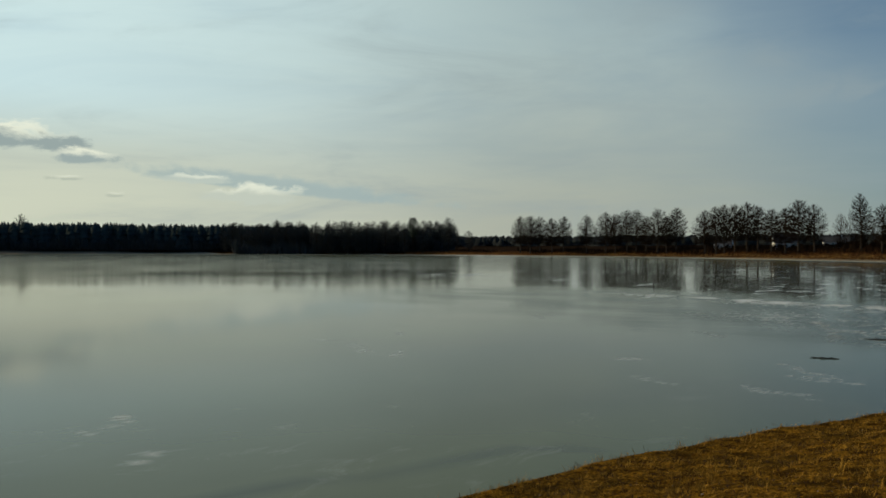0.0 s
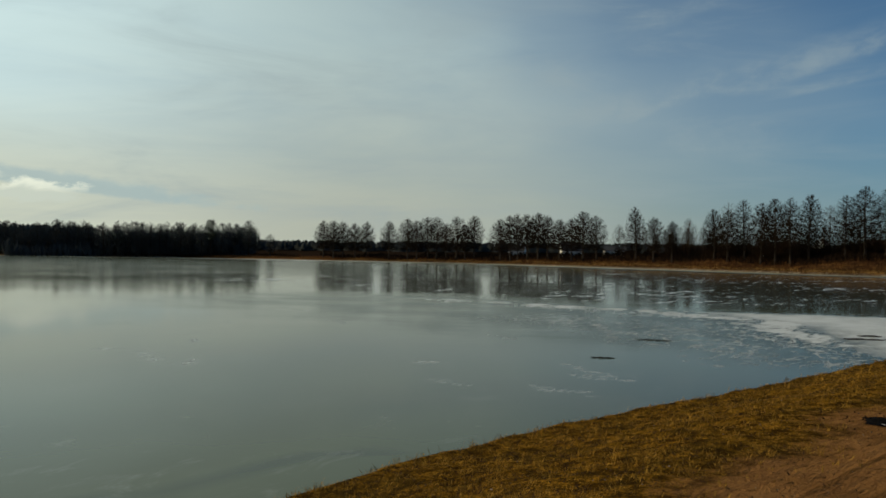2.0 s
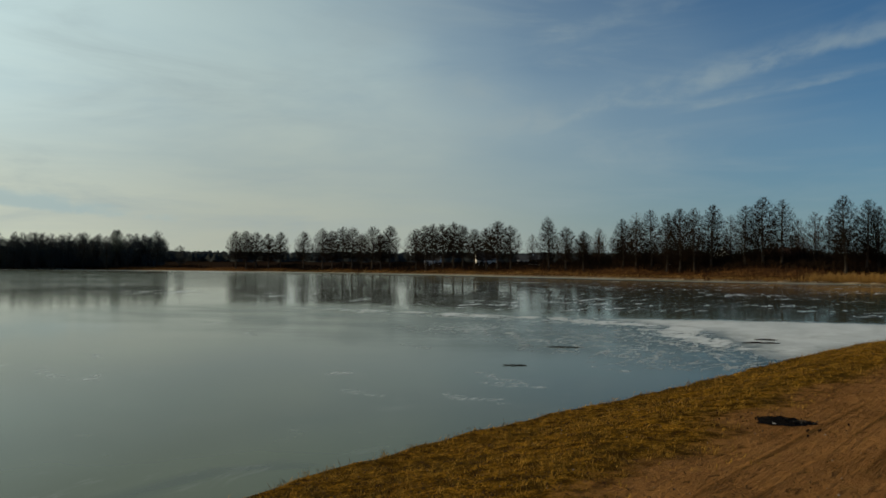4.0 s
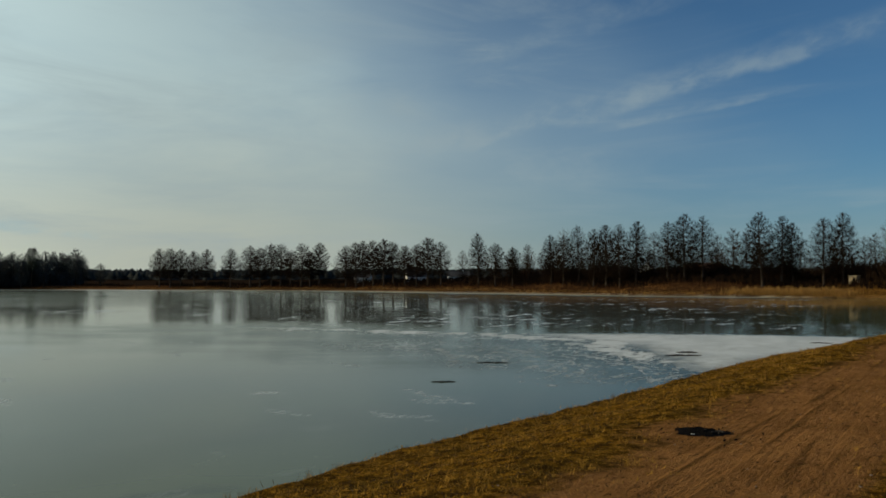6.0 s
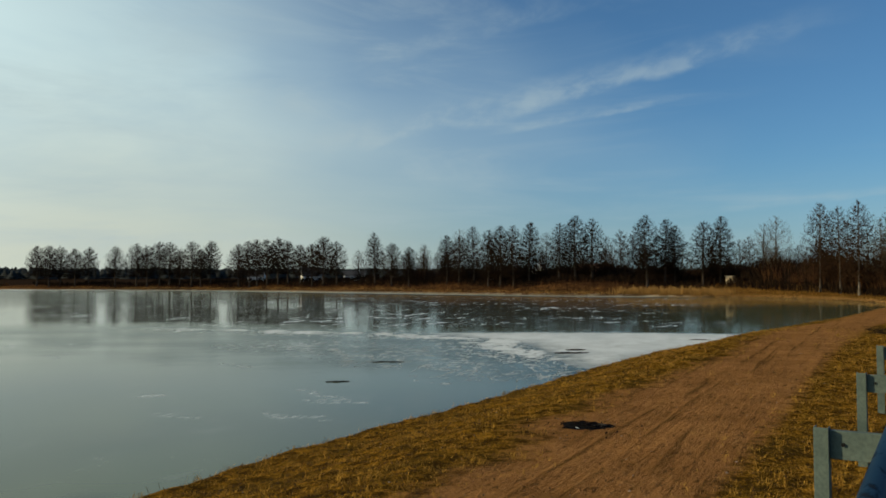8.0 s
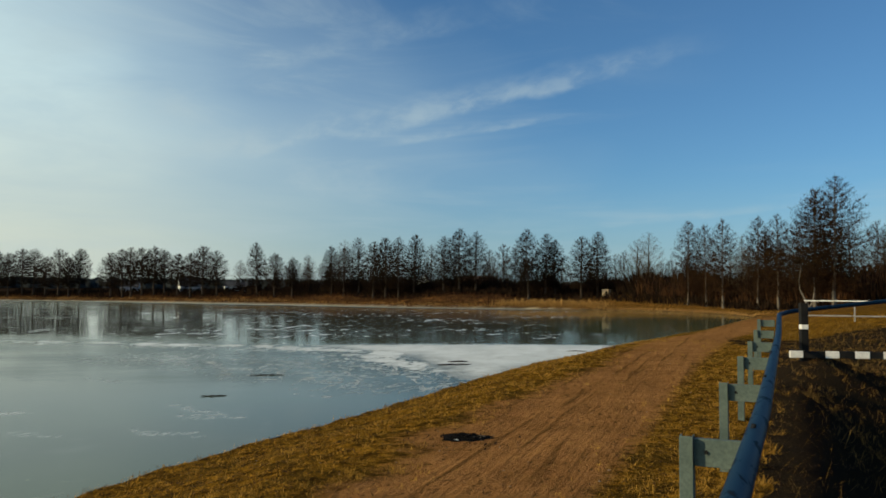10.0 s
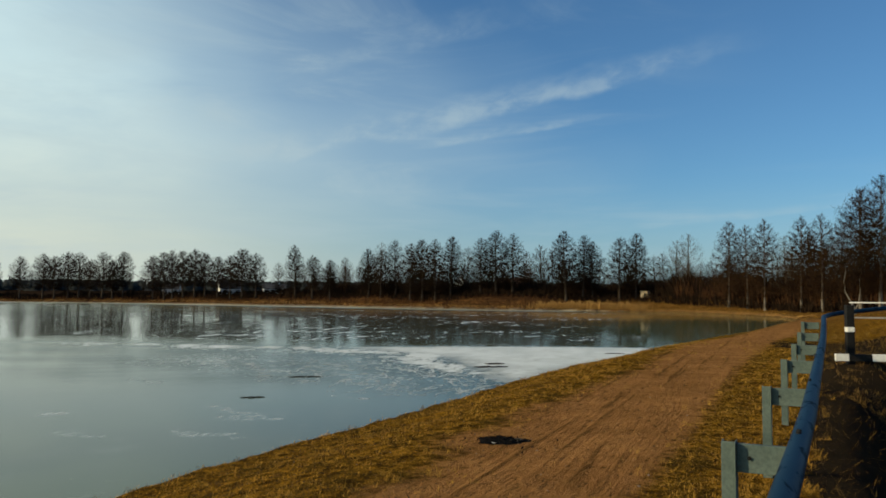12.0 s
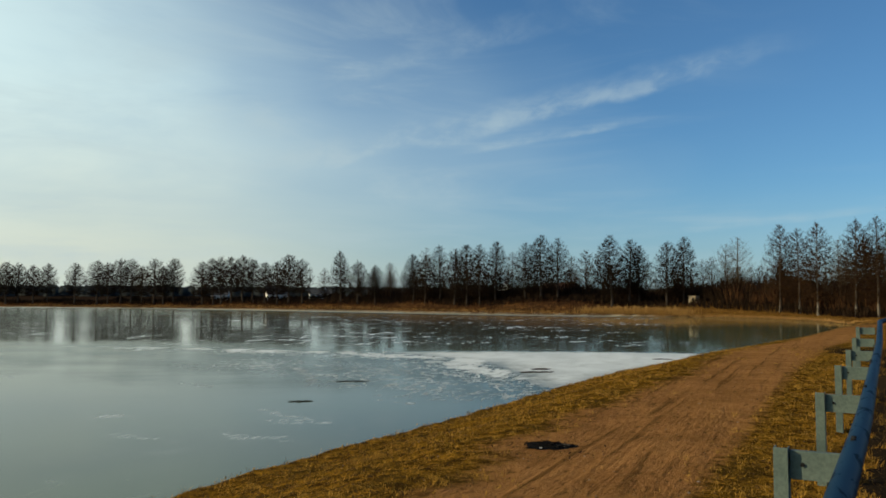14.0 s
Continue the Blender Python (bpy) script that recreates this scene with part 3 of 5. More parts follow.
def ground_attrs(x, y):
    return {"worn": worn_mask(x, y), "wild_shade": wild_shade_mask(x, y), "far": ease(np.hypot(x, y), 45, 85) * (1 - 0.5 * ease(np.degrees(np.arctan2(x, y)), -5, 2)),
            "scrub": ease(lake_side(x, y) + 2.0 * wobble(x * 0.13, y * 0.13), 6.0, 11.0),
            "field": ease(np.hypot(x, y), 440, 540),
            "strand": (0.8 - 0.75 * ease(x, -16, -3)) * ease(np.hypot(x, y), 60, 95) * (1 - ease(lake_side(x, y), 0.3, 1.1))}


xs = graded(-7.2, 4.6, 0.11, 1.6, 60, 230, 4600)
ys = graded(3.0, 26.0, 0.13, 1.6, 290, 60, 4600)
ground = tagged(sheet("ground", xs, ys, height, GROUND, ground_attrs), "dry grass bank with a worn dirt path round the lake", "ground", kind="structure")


def near_line(x, y, line):
    best = np.full(x.shape, 1e9)
    for (ax, ay), (bx, by) in zip(line[:-1], line[1:]):
        dx, dy = bx - ax, by - ay
        t = np.clip(((x - ax) * dx + (y - ay) * dy) / (dx * dx + dy * dy), 0, 1)
        best = np.minimum(best, np.hypot(x - ax - t * dx, y - ay - t * dy))
    return best


def ice_attrs(x, y):
    w = wobble(x * 0.55, y * 0.55)
    ridge = near_line(x, y, RIDGE)
    frost = np.maximum(1.0 * (1 - ease(ridge + 0.7 * w, 0.3, 1.9)), 0.55 * (1 - ease(ridge + 1.6 * w, 1.0, 5.0))) * (0.30 + 0.70 * ease(x, -40, -20))
    far_side = ease(y, 38, 50) * (1 - ease(np.hypot(x, y), 110, 190)) * ease(x, -110, -40) * (1 - ease(x, -14, 0) * ease(y, 46, 58))
    frost = np.maximum(frost, 0.32 * far_side)
    powder = 1 - ease(lake_side(x, y, SNOW) + 0.3 * w, -2.8, 0.8)
    powder = np.maximum(powder, 0.45 * ease(lake_side(x, y), -55, -22) * ease(np.hypot(x, y), 300, 350))
    curl = np.maximum((1 - ease(near_line(x, y, RIDGE[4:]) + 0.8 * w, 0.8, 4.2)) * (1 - ease(y - np.interp(x, [-40, -12, -9, -5], [35.5, 34.5, 32.5, 26]), 0.0, 1.0)),
                      0.7 * (1 - ease(near_line(x, y, [(-16, 28), (-9, 24.5), (-6, 22)]), 1.0, 4.5)))
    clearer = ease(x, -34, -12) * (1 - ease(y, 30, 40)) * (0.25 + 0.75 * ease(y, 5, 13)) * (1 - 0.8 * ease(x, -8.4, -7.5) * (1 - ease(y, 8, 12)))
    fleck = np.zeros(x.shape)
    for ax, ay, bx, by in FLECKS:
        fleck = np.maximum(fleck, 1 - ease(near_line(x, y, [(ax, ay), (bx, by)]), 0.0, 0.13 + 0.015 * math.hypot(ax, ay)))
    thin_line = near_line(x, y, [(-7.9, -2), (-7.65, 3.2), (-7.38, 4.6), (-7.38, 5.5), (-7.25, 6.5), (-6.8, 7.2)])
    thin = (1 - ease(thin_line + 0.05 * w, 0.02, 0.24)) * 0.55
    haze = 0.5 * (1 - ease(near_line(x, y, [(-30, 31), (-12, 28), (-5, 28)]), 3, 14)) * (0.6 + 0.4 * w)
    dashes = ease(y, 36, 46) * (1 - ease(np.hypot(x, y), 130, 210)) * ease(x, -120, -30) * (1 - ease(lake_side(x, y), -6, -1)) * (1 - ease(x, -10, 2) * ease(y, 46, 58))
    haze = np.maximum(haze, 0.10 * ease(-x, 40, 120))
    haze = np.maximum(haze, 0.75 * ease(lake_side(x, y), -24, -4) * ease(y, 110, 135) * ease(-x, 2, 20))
    dusty = ease(y, 6, 14) * (1 - ease(np.hypot(x, y), 45, 75)) * ease(-x, 5, 9)
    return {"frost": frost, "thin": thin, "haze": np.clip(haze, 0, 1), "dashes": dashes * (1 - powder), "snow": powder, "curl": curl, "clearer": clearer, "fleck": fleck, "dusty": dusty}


ixs = graded(-22, -0.5, 0.30, 6.0, 24, 260, 900)
iys = graded(3.0, 48, 0.30, 6.0, 290, 60, 700)
ixs, iys = ixs[(ixs > -620) & (ixs < 30)], iys[(iys > -300) & (iys < 320)]
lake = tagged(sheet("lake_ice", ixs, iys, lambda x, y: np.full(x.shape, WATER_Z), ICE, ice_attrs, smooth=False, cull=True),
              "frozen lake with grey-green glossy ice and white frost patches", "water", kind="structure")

rng = np.random.default_rng(7)


def scatter_grass(name, n, x0, x1, y0, y1, keep, length, upright, width, mat, label):
    """Blades of dead grass lying and standing on the ground."""
    pts = np.stack([rng.uniform(x0, x1, n), y0 + (y1 - y0) * rng.random(n) ** 1.7], 1)
    s = lake_side(pts[:, 0], pts[:, 1])
    pts, s = pts[(s > 0.02)], s[s > 0.02]
    ok = keep(pts[:, 0], pts[:, 1], s) > rng.random(len(pts))
    pts, s = pts[ok], s[ok]
    z = height(pts[:, 0], pts[:, 1], s)
    k = len(pts)
    ang = rng.uniform(0, 2 * np.pi, k)
    ln = length * rng.uniform(0.4, 1.5, k)
    up = np.clip(rng.normal(upright, 0.25, k), 0.03, 1.2)
    root = np.stack([pts[:, 0], pts[:, 1], z - 0.01], 1)
    tip = root + np.stack([np.cos(ang) * np.cos(up), np.sin(ang) * np.cos(up), np.sin(up)], 1) * ln[:, None]
    v, f = blades(root, tip, width * rng.uniform(0.5, 1.4, k) * (1 + pts[:, 1] * 0.03))
    return tagged(big_mesh(name, v, f, mat), label, "grass", kind="stuff")


scatter_grass("dry_grass", 560000, -6.4, 3.4, 3.2, 34, lambda x, y, s: (1 - 0.97 * worn_mask(x, y)) * (0.25 + 0.75 * clumpy(x, y)) * (0.08 + 0.92 * clumpy(x, y * 0.8, 15) ** 1.5) * (1 - wild_shade_mask(x, y)),
              0.055, 0.25, 0.0022, STRAW, "trampled straw-coloured dead grass on the bank")
def tufts(name, n, each, x0, x1, y0, y1, keep, length, width, mat, label):
    """Small upright tufts: a few blades from one root."""
    pts = np.stack([rng.uniform(x0, x1, n), y0 + (y1 - y0) * rng.random(n) ** 1.7], 1)
    s = lake_side(pts[:, 0], pts[:, 1])
    ok = (s > 0.05) & (keep(pts[:, 0], pts[:, 1], s) > rng.random(n))
    pts = np.repeat(pts[ok], each, 0)
    m = len(pts)
    pts = pts + rng.normal(0, 0.022, (m, 2))
    z = height(pts[:, 0], pts[:, 1])
    a, up = rng.uniform(0, 2 * np.pi, m), rng.uniform(0.35, 1.3, m)
    ln = length * rng.uniform(0.5, 1.4, m)
    root = np.stack([pts[:, 0], pts[:, 1], z - 0.01], 1)
    tip = root + np.stack([np.cos(a) * np.cos(up), np.sin(a) * np.cos(up), np.sin(up)], 1) * ln[:, None]
    v, f = blades(root, tip, width * rng.uniform(0.6, 1.4, m) * (1 + pts[:, 1] * 0.03))
    return tagged(big_mesh(name, v, f, mat), label, "grass", kind="stuff")


def off_path(x, y, s):
    return (1 - 0.98 * worn_mask(x, y)) * (0.15 + 0.85 * clumpy(x, y, 3.7)) * (0.1 + 0.9 * clumpy(x + 0.3, y * 0.8, 13) ** 1.5) * (1 - wild_shade_mask(x, y))


tufts("grass_tufts", 24000, 9, -6.3, 3.2, 3.2, 32, off_path, 0.062, 0.0019, STRAW, "small upright tufts of dry grass on the bank")


tufts("grass_clumps", 7000, 16, -6.3, 3.6, 3.2, 30, lambda x, y, s: off_path(x, y, s) * clumpy(x, y * 0.7, 5.1), 0.10, 0.0017, STRAW, "larger tangled clumps of dry grass on the bank")
tufts("grass_clumps", 1900, 16, 0.2, 5.2, 3.0, 26, lambda x, y, s: (1 - ease(np.abs(x - np.interp(y, RAIL[:, 1], RAIL[:, 0]) + 0.28), 0.2, 0.55)), 0.085, 0.0016, STRAW, "tangled straw clumps under the guardrail")


tufts("weed_clumps", 2600, 10, 2.8, 9.0, 14.5, 24, lambda x, y, s: ease(x - np.interp(y, RAIL[:, 1], RAIL[:, 0]), 0.1, 0.5) * (0.25 + 0.75 * clumpy(x, y, 2.3)), 0.10, 0.0011, WEED, "ragged clumps of dead weeds round the barrier")


def litter(n, keep):
    """Dead leaves and bark scraps lying on the ground."""
    p = np.stack([rng.uniform(-6.2, 3.0, n), 3.2 + 26 * rng.random(n) ** 1.7], 1)
    s = lake_side(p[:, 0], p[:, 1])
    ok = (s > 0.15) & (keep(p[:, 0], p[:, 1], s) > rng.random(n))
    p = p[ok]
    m = len(p)
    a, ln = rng.uniform(0, 2 * np.pi, m), rng.uniform(0.012, 0.05, m)
    root = np.stack([p[:, 0], p[:, 1], height(p[:, 0], p[:, 1]) + 0.006], 1)
    tip = root + np.stack([np.cos(a) * ln, np.sin(a) * ln, rng.uniform(-0.2, 0.7, m) * ln], 1)
    v, f = blades(root, tip, ln * 0.16)
    return tagged(big_mesh("leaf_litter", v, f, LITTER), "dark dead leaves and scraps among the grass", "leaf litter", kind="stuff")


litter(110000, lambda x, y, s: (1 - 0.8 * worn_mask(x, y)) * (1 - 0.8 * wild_shade_mask(x, y)) * (0.1 + 0.9 * clumpy(x, y, 6.1) ** 2))

scatter_grass("grass_fringe", 14000, -6.5, 2.5, 3.2, 40, lambda x, y, s: (1 - ease(s, 0.05, 0.5)), 0.10, 0.75, 0.003, WEED, "ragged dry grass along the ice edge")
scatter_grass("verge_grass", 170000, 0.2, 6.5, 3.0, 30, lambda x, y, s: (1 - ease(np.abs(x - np.interp(y, RAIL[:, 1], RAIL[:, 0]) + 0.78), 0.45, 0.9)) * (0.2 + 0.8 * clumpy(x, y, 3.1)) * (0.1 + 0.9 * clumpy(x, y, 14) ** 1.5),
              0.075, 0.40, 0.0016, STRAW, "tufts of straw-coloured grass under the guardrail")
scatter_grass("dead_weeds", 75000, 1.0, 12.0, 2.6, 26, lambda x, y, s: wild_shade_mask(x, y) * (0.12 + 0.75 * clumpy(x, y, 2.7) ** 2), 0.25, 0.28, 0.0006, WEED, "tangle of dead weeds in the shaded hollow")

scatter_grass("verge_weeds", 24000, 3.3, 20.0, 12.5, 42, lambda x, y, s: ease(x - 0.2 * y, -0.6, 1.0) * (0.06 + 0.94 * clumpy(x, y, 1.3) ** 2), 0.26, 0.6, 0.0024, WEED, "dead weeds beside the road bend")
scatter_grass("bank_grass", 40000, -3.5, 15.0, 24, 66, lambda x, y, s: (1 - 0.95 * worn_mask(x, y)) * (0.2 + 0.8 * clumpy(x, y, 1.4)) * (1 - ease(s, 6, 12)), 0.10, 0.35, 0.0028, STRAW, "dry grass further along the bank")

scatter_grass("meadow_grass", 14000, -6, 34, 100, 168, lambda x, y, s: (1 - ease(s, 14, 22)) * (0.25 + 0.75 * clumpy(x, y, 0.5)), 0.28, 0.5, 0.004, STRAW, "dry grass on the slope above the bay")

# loose stones and clods on the path
n = 700
px, py = rng.uniform(-6, 1.6, n), 3.5 + 24 * rng.random(n) ** 1.8
ok = lake_side(px, py) > 0.4
px, py = px[ok], py[ok]
pz, pr = height(px, py), 0.004 + 0.011 * rng.random(len(px)) ** 3
octa = np.array([(1, 0, 0), (0, 1, 0), (-1, 0, 0), (0, -1, 0), (0, 0, 0.7), (0, 0, -0.7)], float)
of = np.array([(0, 1, 4), (1, 2, 4), (2, 3, 4), (3, 0, 4), (1, 0, 5), (2, 1, 5), (3, 2, 5), (0, 3, 5)])
pv = np.stack([px, py, pz], 1)[:, None] + octa[None] * (pr[:, None] * rng.uniform(0.6, 1.3, (len(px), 1)))[:, :, None] * rng.uniform(0.6, 1.2, (len(px), 6))[:, :, None]
pf = (np.arange(len(px)) * 6)[:, None, None] + of[None]
tagged(big_mesh("pebbles", pv.reshape(-1, 3), pf.reshape(-1, 3), STONE), "small loose stones scattered on the dirt path", "stones", kind="stuff")


def ground_at(x, y):
    return float(height(np.array([x]), np.array([y]))[0])


# ---- guardrail ----
def rail_z(y):
    """Height of the pipe's axis along the path."""
    return 0.85 + 0.012 * max(0.0, y - 8) + 0.003 * max(0.0, y - 14) ** 2


def bend_points():
    """The pipe's axis: along the path, then bending right and climbing."""
    pts = []
    for y in np.arange(0.6, 22.5, 0.8):
        x = float(np.interp(y, RAIL[:, 1], RAIL[:, 0]))
        pts.append((x + float(np.interp(y, [3, 6, 22], [-0.02, 0.03, 0.10])), y, rail_z(y)))
    x, y, z = pts[-1]
    turn, k = 11.3, 0
    while k < 60:
        turn = min(turn + 15.0, 62.0)
        x, y = x + 0.5 * math.sin(radians(turn)), y + 0.5 * math.cos(radians(turn))
        z += 0.044 if k < 10 else 0.012 if k < 20 else 0.006
        pts.append((x, y, z))
        k += 1
    return pts


def sweep(pts, r, sides=16):
    r = np.broadcast_to(np.asarray(r, float), (len(pts),))[:, None, None]
    p = np.array(pts)
    t = np.gradient(p, axis=0)
    t /= np.linalg.norm(t, axis=1, keepdims=True)
    a = np.cross(t, [0, 0, 1.0])
    a /= np.linalg.norm(a, axis=1, keepdims=True)
    b = np.cross(a, t)
    ang = np.arange(sides) * 2 * np.pi / sides
    v = p[:, None] + r * (a[:, None] * np.cos(ang)[None, :, None] + b[:, None] * np.sin(ang)[None, :, None])
    i = np.arange(sides)
    q = np.stack([i, (i + 1) % sides, (i + 1) % sides + sides, i + sides], 1)
    f = (np.arange(len(p) - 1) * sides)[:, None, None] + q[None]
    return v.reshape(-1, 3), f.reshape(-1, 4)


guardrail = thing("guardrail", 0, 0, 0, "roadside guardrail with blue steel pipe and grey-green posts beside the path", "guardrail")
axis = bend_points()
v, f = sweep(axis, 0.057)
pipe = big_mesh("pipe", v, f, RAIL_BLUE, guardrail, "scuffed dark blue painted steel pipe", smooth=True)
for k in (7, 15, 23):
    a, b = Vector(axis[k]), Vector(axis[k + 1])
    u = (b - a).normalized() * 0.03
    wv, wf = sweep([a, a + u * 0.5, a + u], 0.0605)
    big_mesh("weld_joint", wv, wf, RAIL_BLUE, pipe, smooth=True)


def rail_post(x, y, z, turn, top):
    """One channel post with its bracket arm to the pipe; +x is towards the pipe."""
    m = pose(x, y, 0, 0, 0, -turn)
    bm = bmesh.new()
    base = z - 0.35
    box(bm, -0.036, 0.036, -0.062, -0.054, base, top, 0.003)
    box(bm, -0.036, -0.028, -0.054, 0.03, base, top, 0.003)
    box(bm, 0.037, 0.045, -0.085, 0.03, base, top, 0.003)
    post = part("post", bm, POST_GREEN, guardrail)
    post.matrix_basis = m
    bm = bmesh.new()
    box(bm, 0.047, 0.36, -0.032, -0.024, top - 0.175, top - 0.015, 0.003)
    box(bm, 0.047, 0.36, -0.024, 0.015, top - 0.023, top - 0.015, 0.002)
    box(bm, 0.047, 0.36, -0.024, 0.015, top - 0.175, top - 0.167, 0.002)
    arm = part("bracket", bm, POST_GREEN, guardrail)
    arm.matrix_basis = m
    bm = bmesh.new()
    bmesh.ops.create_cone(bm, cap_ends=True, segments=6, radius1=0.012, radius2=0.012, depth=0.012, matrix=pose(0.115, -0.037, top - 0.09, 90, 0, 0))
    bolt = part("bolt", bm, BLACK_PAINT, guardrail)
    bolt.matrix_basis = m
    for shift in (-0.035, 0.045):
        bm = bmesh.new()
        bmesh.ops.create_cone(bm, cap_ends=True, segments=10, radius1=0.017, radius2=0.013, depth=0.014, matrix=pose(0.375, shift, 0.075, 0, 0, 0))
        head = part("pipe_bolt", bm, BLACK_PAINT, guardrail, "dark bolt head on the pipe")
        head.matrix_basis = pose(x, y, top, 0, 0, -turn)


for k in range(-1, 6):
    y = 5.05 + 3.17 * k
    x = float(np.interp(y, RAIL[:, 1], RAIL[:, 0]))
    g0 = ground_at(x - 0.36, y)
    rail_post(x - 0.375, y, g0, 11.3, rail_z(y) - 0.015)
for k in (48, 56, 64, 74):
    (x, y, z), (x2, y2, _) = axis[k], axis[k + 1]
    turn = math.degrees(math.atan2(x2 - x, y2 - y))
    c, s_ = math.cos(radians(turn)), math.sin(radians(turn))
    rail_post(x - 0.375 * c, y + 0.375 * s_, ground_at(x, y), turn, z - 0.015)

# ---- striped barrier beyond the rail ----
bx, by = 3.75, 16.5
bz = ground_at(bx + 0.2, by)
barrier = thing("road_barrier", bx, by, bz, "black and white striped road barrier with a square post", "barrier", turn=4.0)


def striped_post(top):
    cuts = [(-0.9, 0.57 - bz, BLACK_PAINT), (0.57 - bz, 1.06 - bz, BLACK_PAINT), (1.06 - bz, 1.15 - bz, WHITE_PAINT), (1.15 - bz, top, BLACK_PAINT)]
    for z0, z1, mat in cuts:
        bm = bmesh.new()
        box(bm, -0.065, 0.065, -0.085, 0.085, z0, z1, 0.008)
        part("post_section", bm, mat, barrier, "white painted band" if mat is WHITE_PAINT else "")


striped_post(1.56 - bz)
x0 = -0.30
for k, ln in enumerate((0.24, 0.40, 0.25, 0.28, 0.26, 0.24, 0.3, 0.28, 0.3, 0.28, 0.3, 0.28)):
    bm = bmesh.new()
    box(bm, x0, x0 + ln - 0.002, -0.16, -0.09, 0.525 - bz, 0.655 - bz, 0.006)
    part("stripe", bm, WHITE_PAINT if k % 2 == 0 else BLACK_PAINT, barrier)
    x0 += ln
bm = bmesh.new()
box(bm, x0 - 0.3, x0 - 0.14, -0.088, 0.07, -1.6, 0.75 - bz, 0.008)
part("end_post", bm, BLACK_PAINT, barrier)

# white rail of the road beyond the bend
parapet = thing("road_rail", 0, 0, 0, "white painted board rail along the road beyond the bend", "rail")
for k in range(16):
    xa, ya = 8.65 + 1.9 * k, 38.4 - 0.38 * k
    bm = bmesh.new()
    box(bm, 0, 1.93, -0.03, 0.03, 0.05, 0.105, 0.01)
    seg = part("board", bm, WHITE_PAINT, parapet)
    seg.matrix_basis = pose(xa, ya, 1.47 - 0.006 * k, 0, 0, -11.3)
    bm = bmesh.new()
    box(bm, -0.03, 0.03, 0.045, 0.1, -1.2, 0.11, 0.01)
    seg = part("post", bm, OLD_BOARD, parapet)
    seg.matrix_basis = pose(xa + 0.1, ya, 1.47 - 0.006 * k, 0, 0, -11.3)

for k in range(16):
    bm = bmesh.new()
    box(bm, 0, 1.895, -0.05, 0.05, -0.61, -0.545, 0.012)
    seg = part("lower_board", bm, OLD_BOARD, parapet, "weathered grey lower board")
    seg.matrix_basis = pose(8.65 + 1.9 * k, 38.4 - 0.38 * k, 1.47 - 0.006 * k, 0, 0, -11.3)

# ---- fire pit ----
fx, fy = -1.57, 9.36
fire_pit = thing("fire_pit", fx, fy, ground_at(fx, fy), "burnt-out campfire of black charcoal and ash on the dirt", "fire pit")
bm = bmesh.new()
rings, segs = 5, 22
rows_ = []
for r in range(rings + 1):
    row = []
    for s_ in range(segs):
        a = s_ * 2 * math.pi / segs
        u = r / rings
        rad = u * (0.29 + 0.03 * math.sin(3 * a + 1) + 0.022 * math.sin(5 * a) + 0.02 * math.sin(11 * a + 2))
        row.append(bm.verts.new((rad * math.cos(a) * 1.05, rad * math.sin(a) * 0.95, 0.022 * (1 - u) ** 0.6 + 0.010 * math.sin(9 * a + 5 * u) * (1 - u) - 0.006 * u + 0.006)))
    rows_.append(row)
for r in range(rings):
    for s_ in range(segs):
        q = [rows_[r][s_], rows_[r][(s_ + 1) % segs], rows_[r + 1][(s_ + 1) % segs], rows_[r + 1][s_]]
        bm.faces.new(q if r else q)
part("ash_bed", bm, CHAR, fire_pit, smooth=True)
rnd = random.Random(4)
for k in range(64):
    bm = bmesh.new()
    a, rad = rnd.uniform(0, 6.28), rnd.uniform(0.02, 0.2) if k < 18 else 0.2 + 0.55 * rnd.random() ** 1.6
    ln, th = rnd.uniform(0.04, 0.11) if k < 18 else rnd.uniform(0.02, 0.05), rnd.uniform(0.008, 0.018) if k < 18 else rnd.uniform(0.006, 0.013)
    if k < 18:
        bmesh.ops.create_cone(bm, cap_ends=True, segments=6, radius1=th, radius2=th * 0.6, depth=ln, matrix=pose(0, 0, 0, 0, 90, 0))
    else:
        bmesh.ops.create_icosphere(bm, subdivisions=1, radius=th)
    for q in bm.verts:
        q.co *= rnd.uniform(0.75, 1.25)
    ob = part("charred_stick" if k < 18 else "charcoal_lump", bm, CHAR if k % 5 else ASH, fire_pit)
    ob.matrix_basis = pose(rad * math.cos(a), rad * math.sin(a), 0.022 - 0.035 * min(rad, 0.6), rnd.uniform(-3, 3), rnd.uniform(-3, 3), rnd.uniform(0, 180))
bm = bmesh.new()
box(bm, -0.02, 0.02, -0.006, 0.006, 0.0, 0.006, 0.002)
ob = part("paper_scrap", bm, WHITE_PAINT, fire_pit, "pale scrap of burnt litter")
ob.matrix_basis = pose(-0.04, -0.3, 0.02, 0, 8, 14)


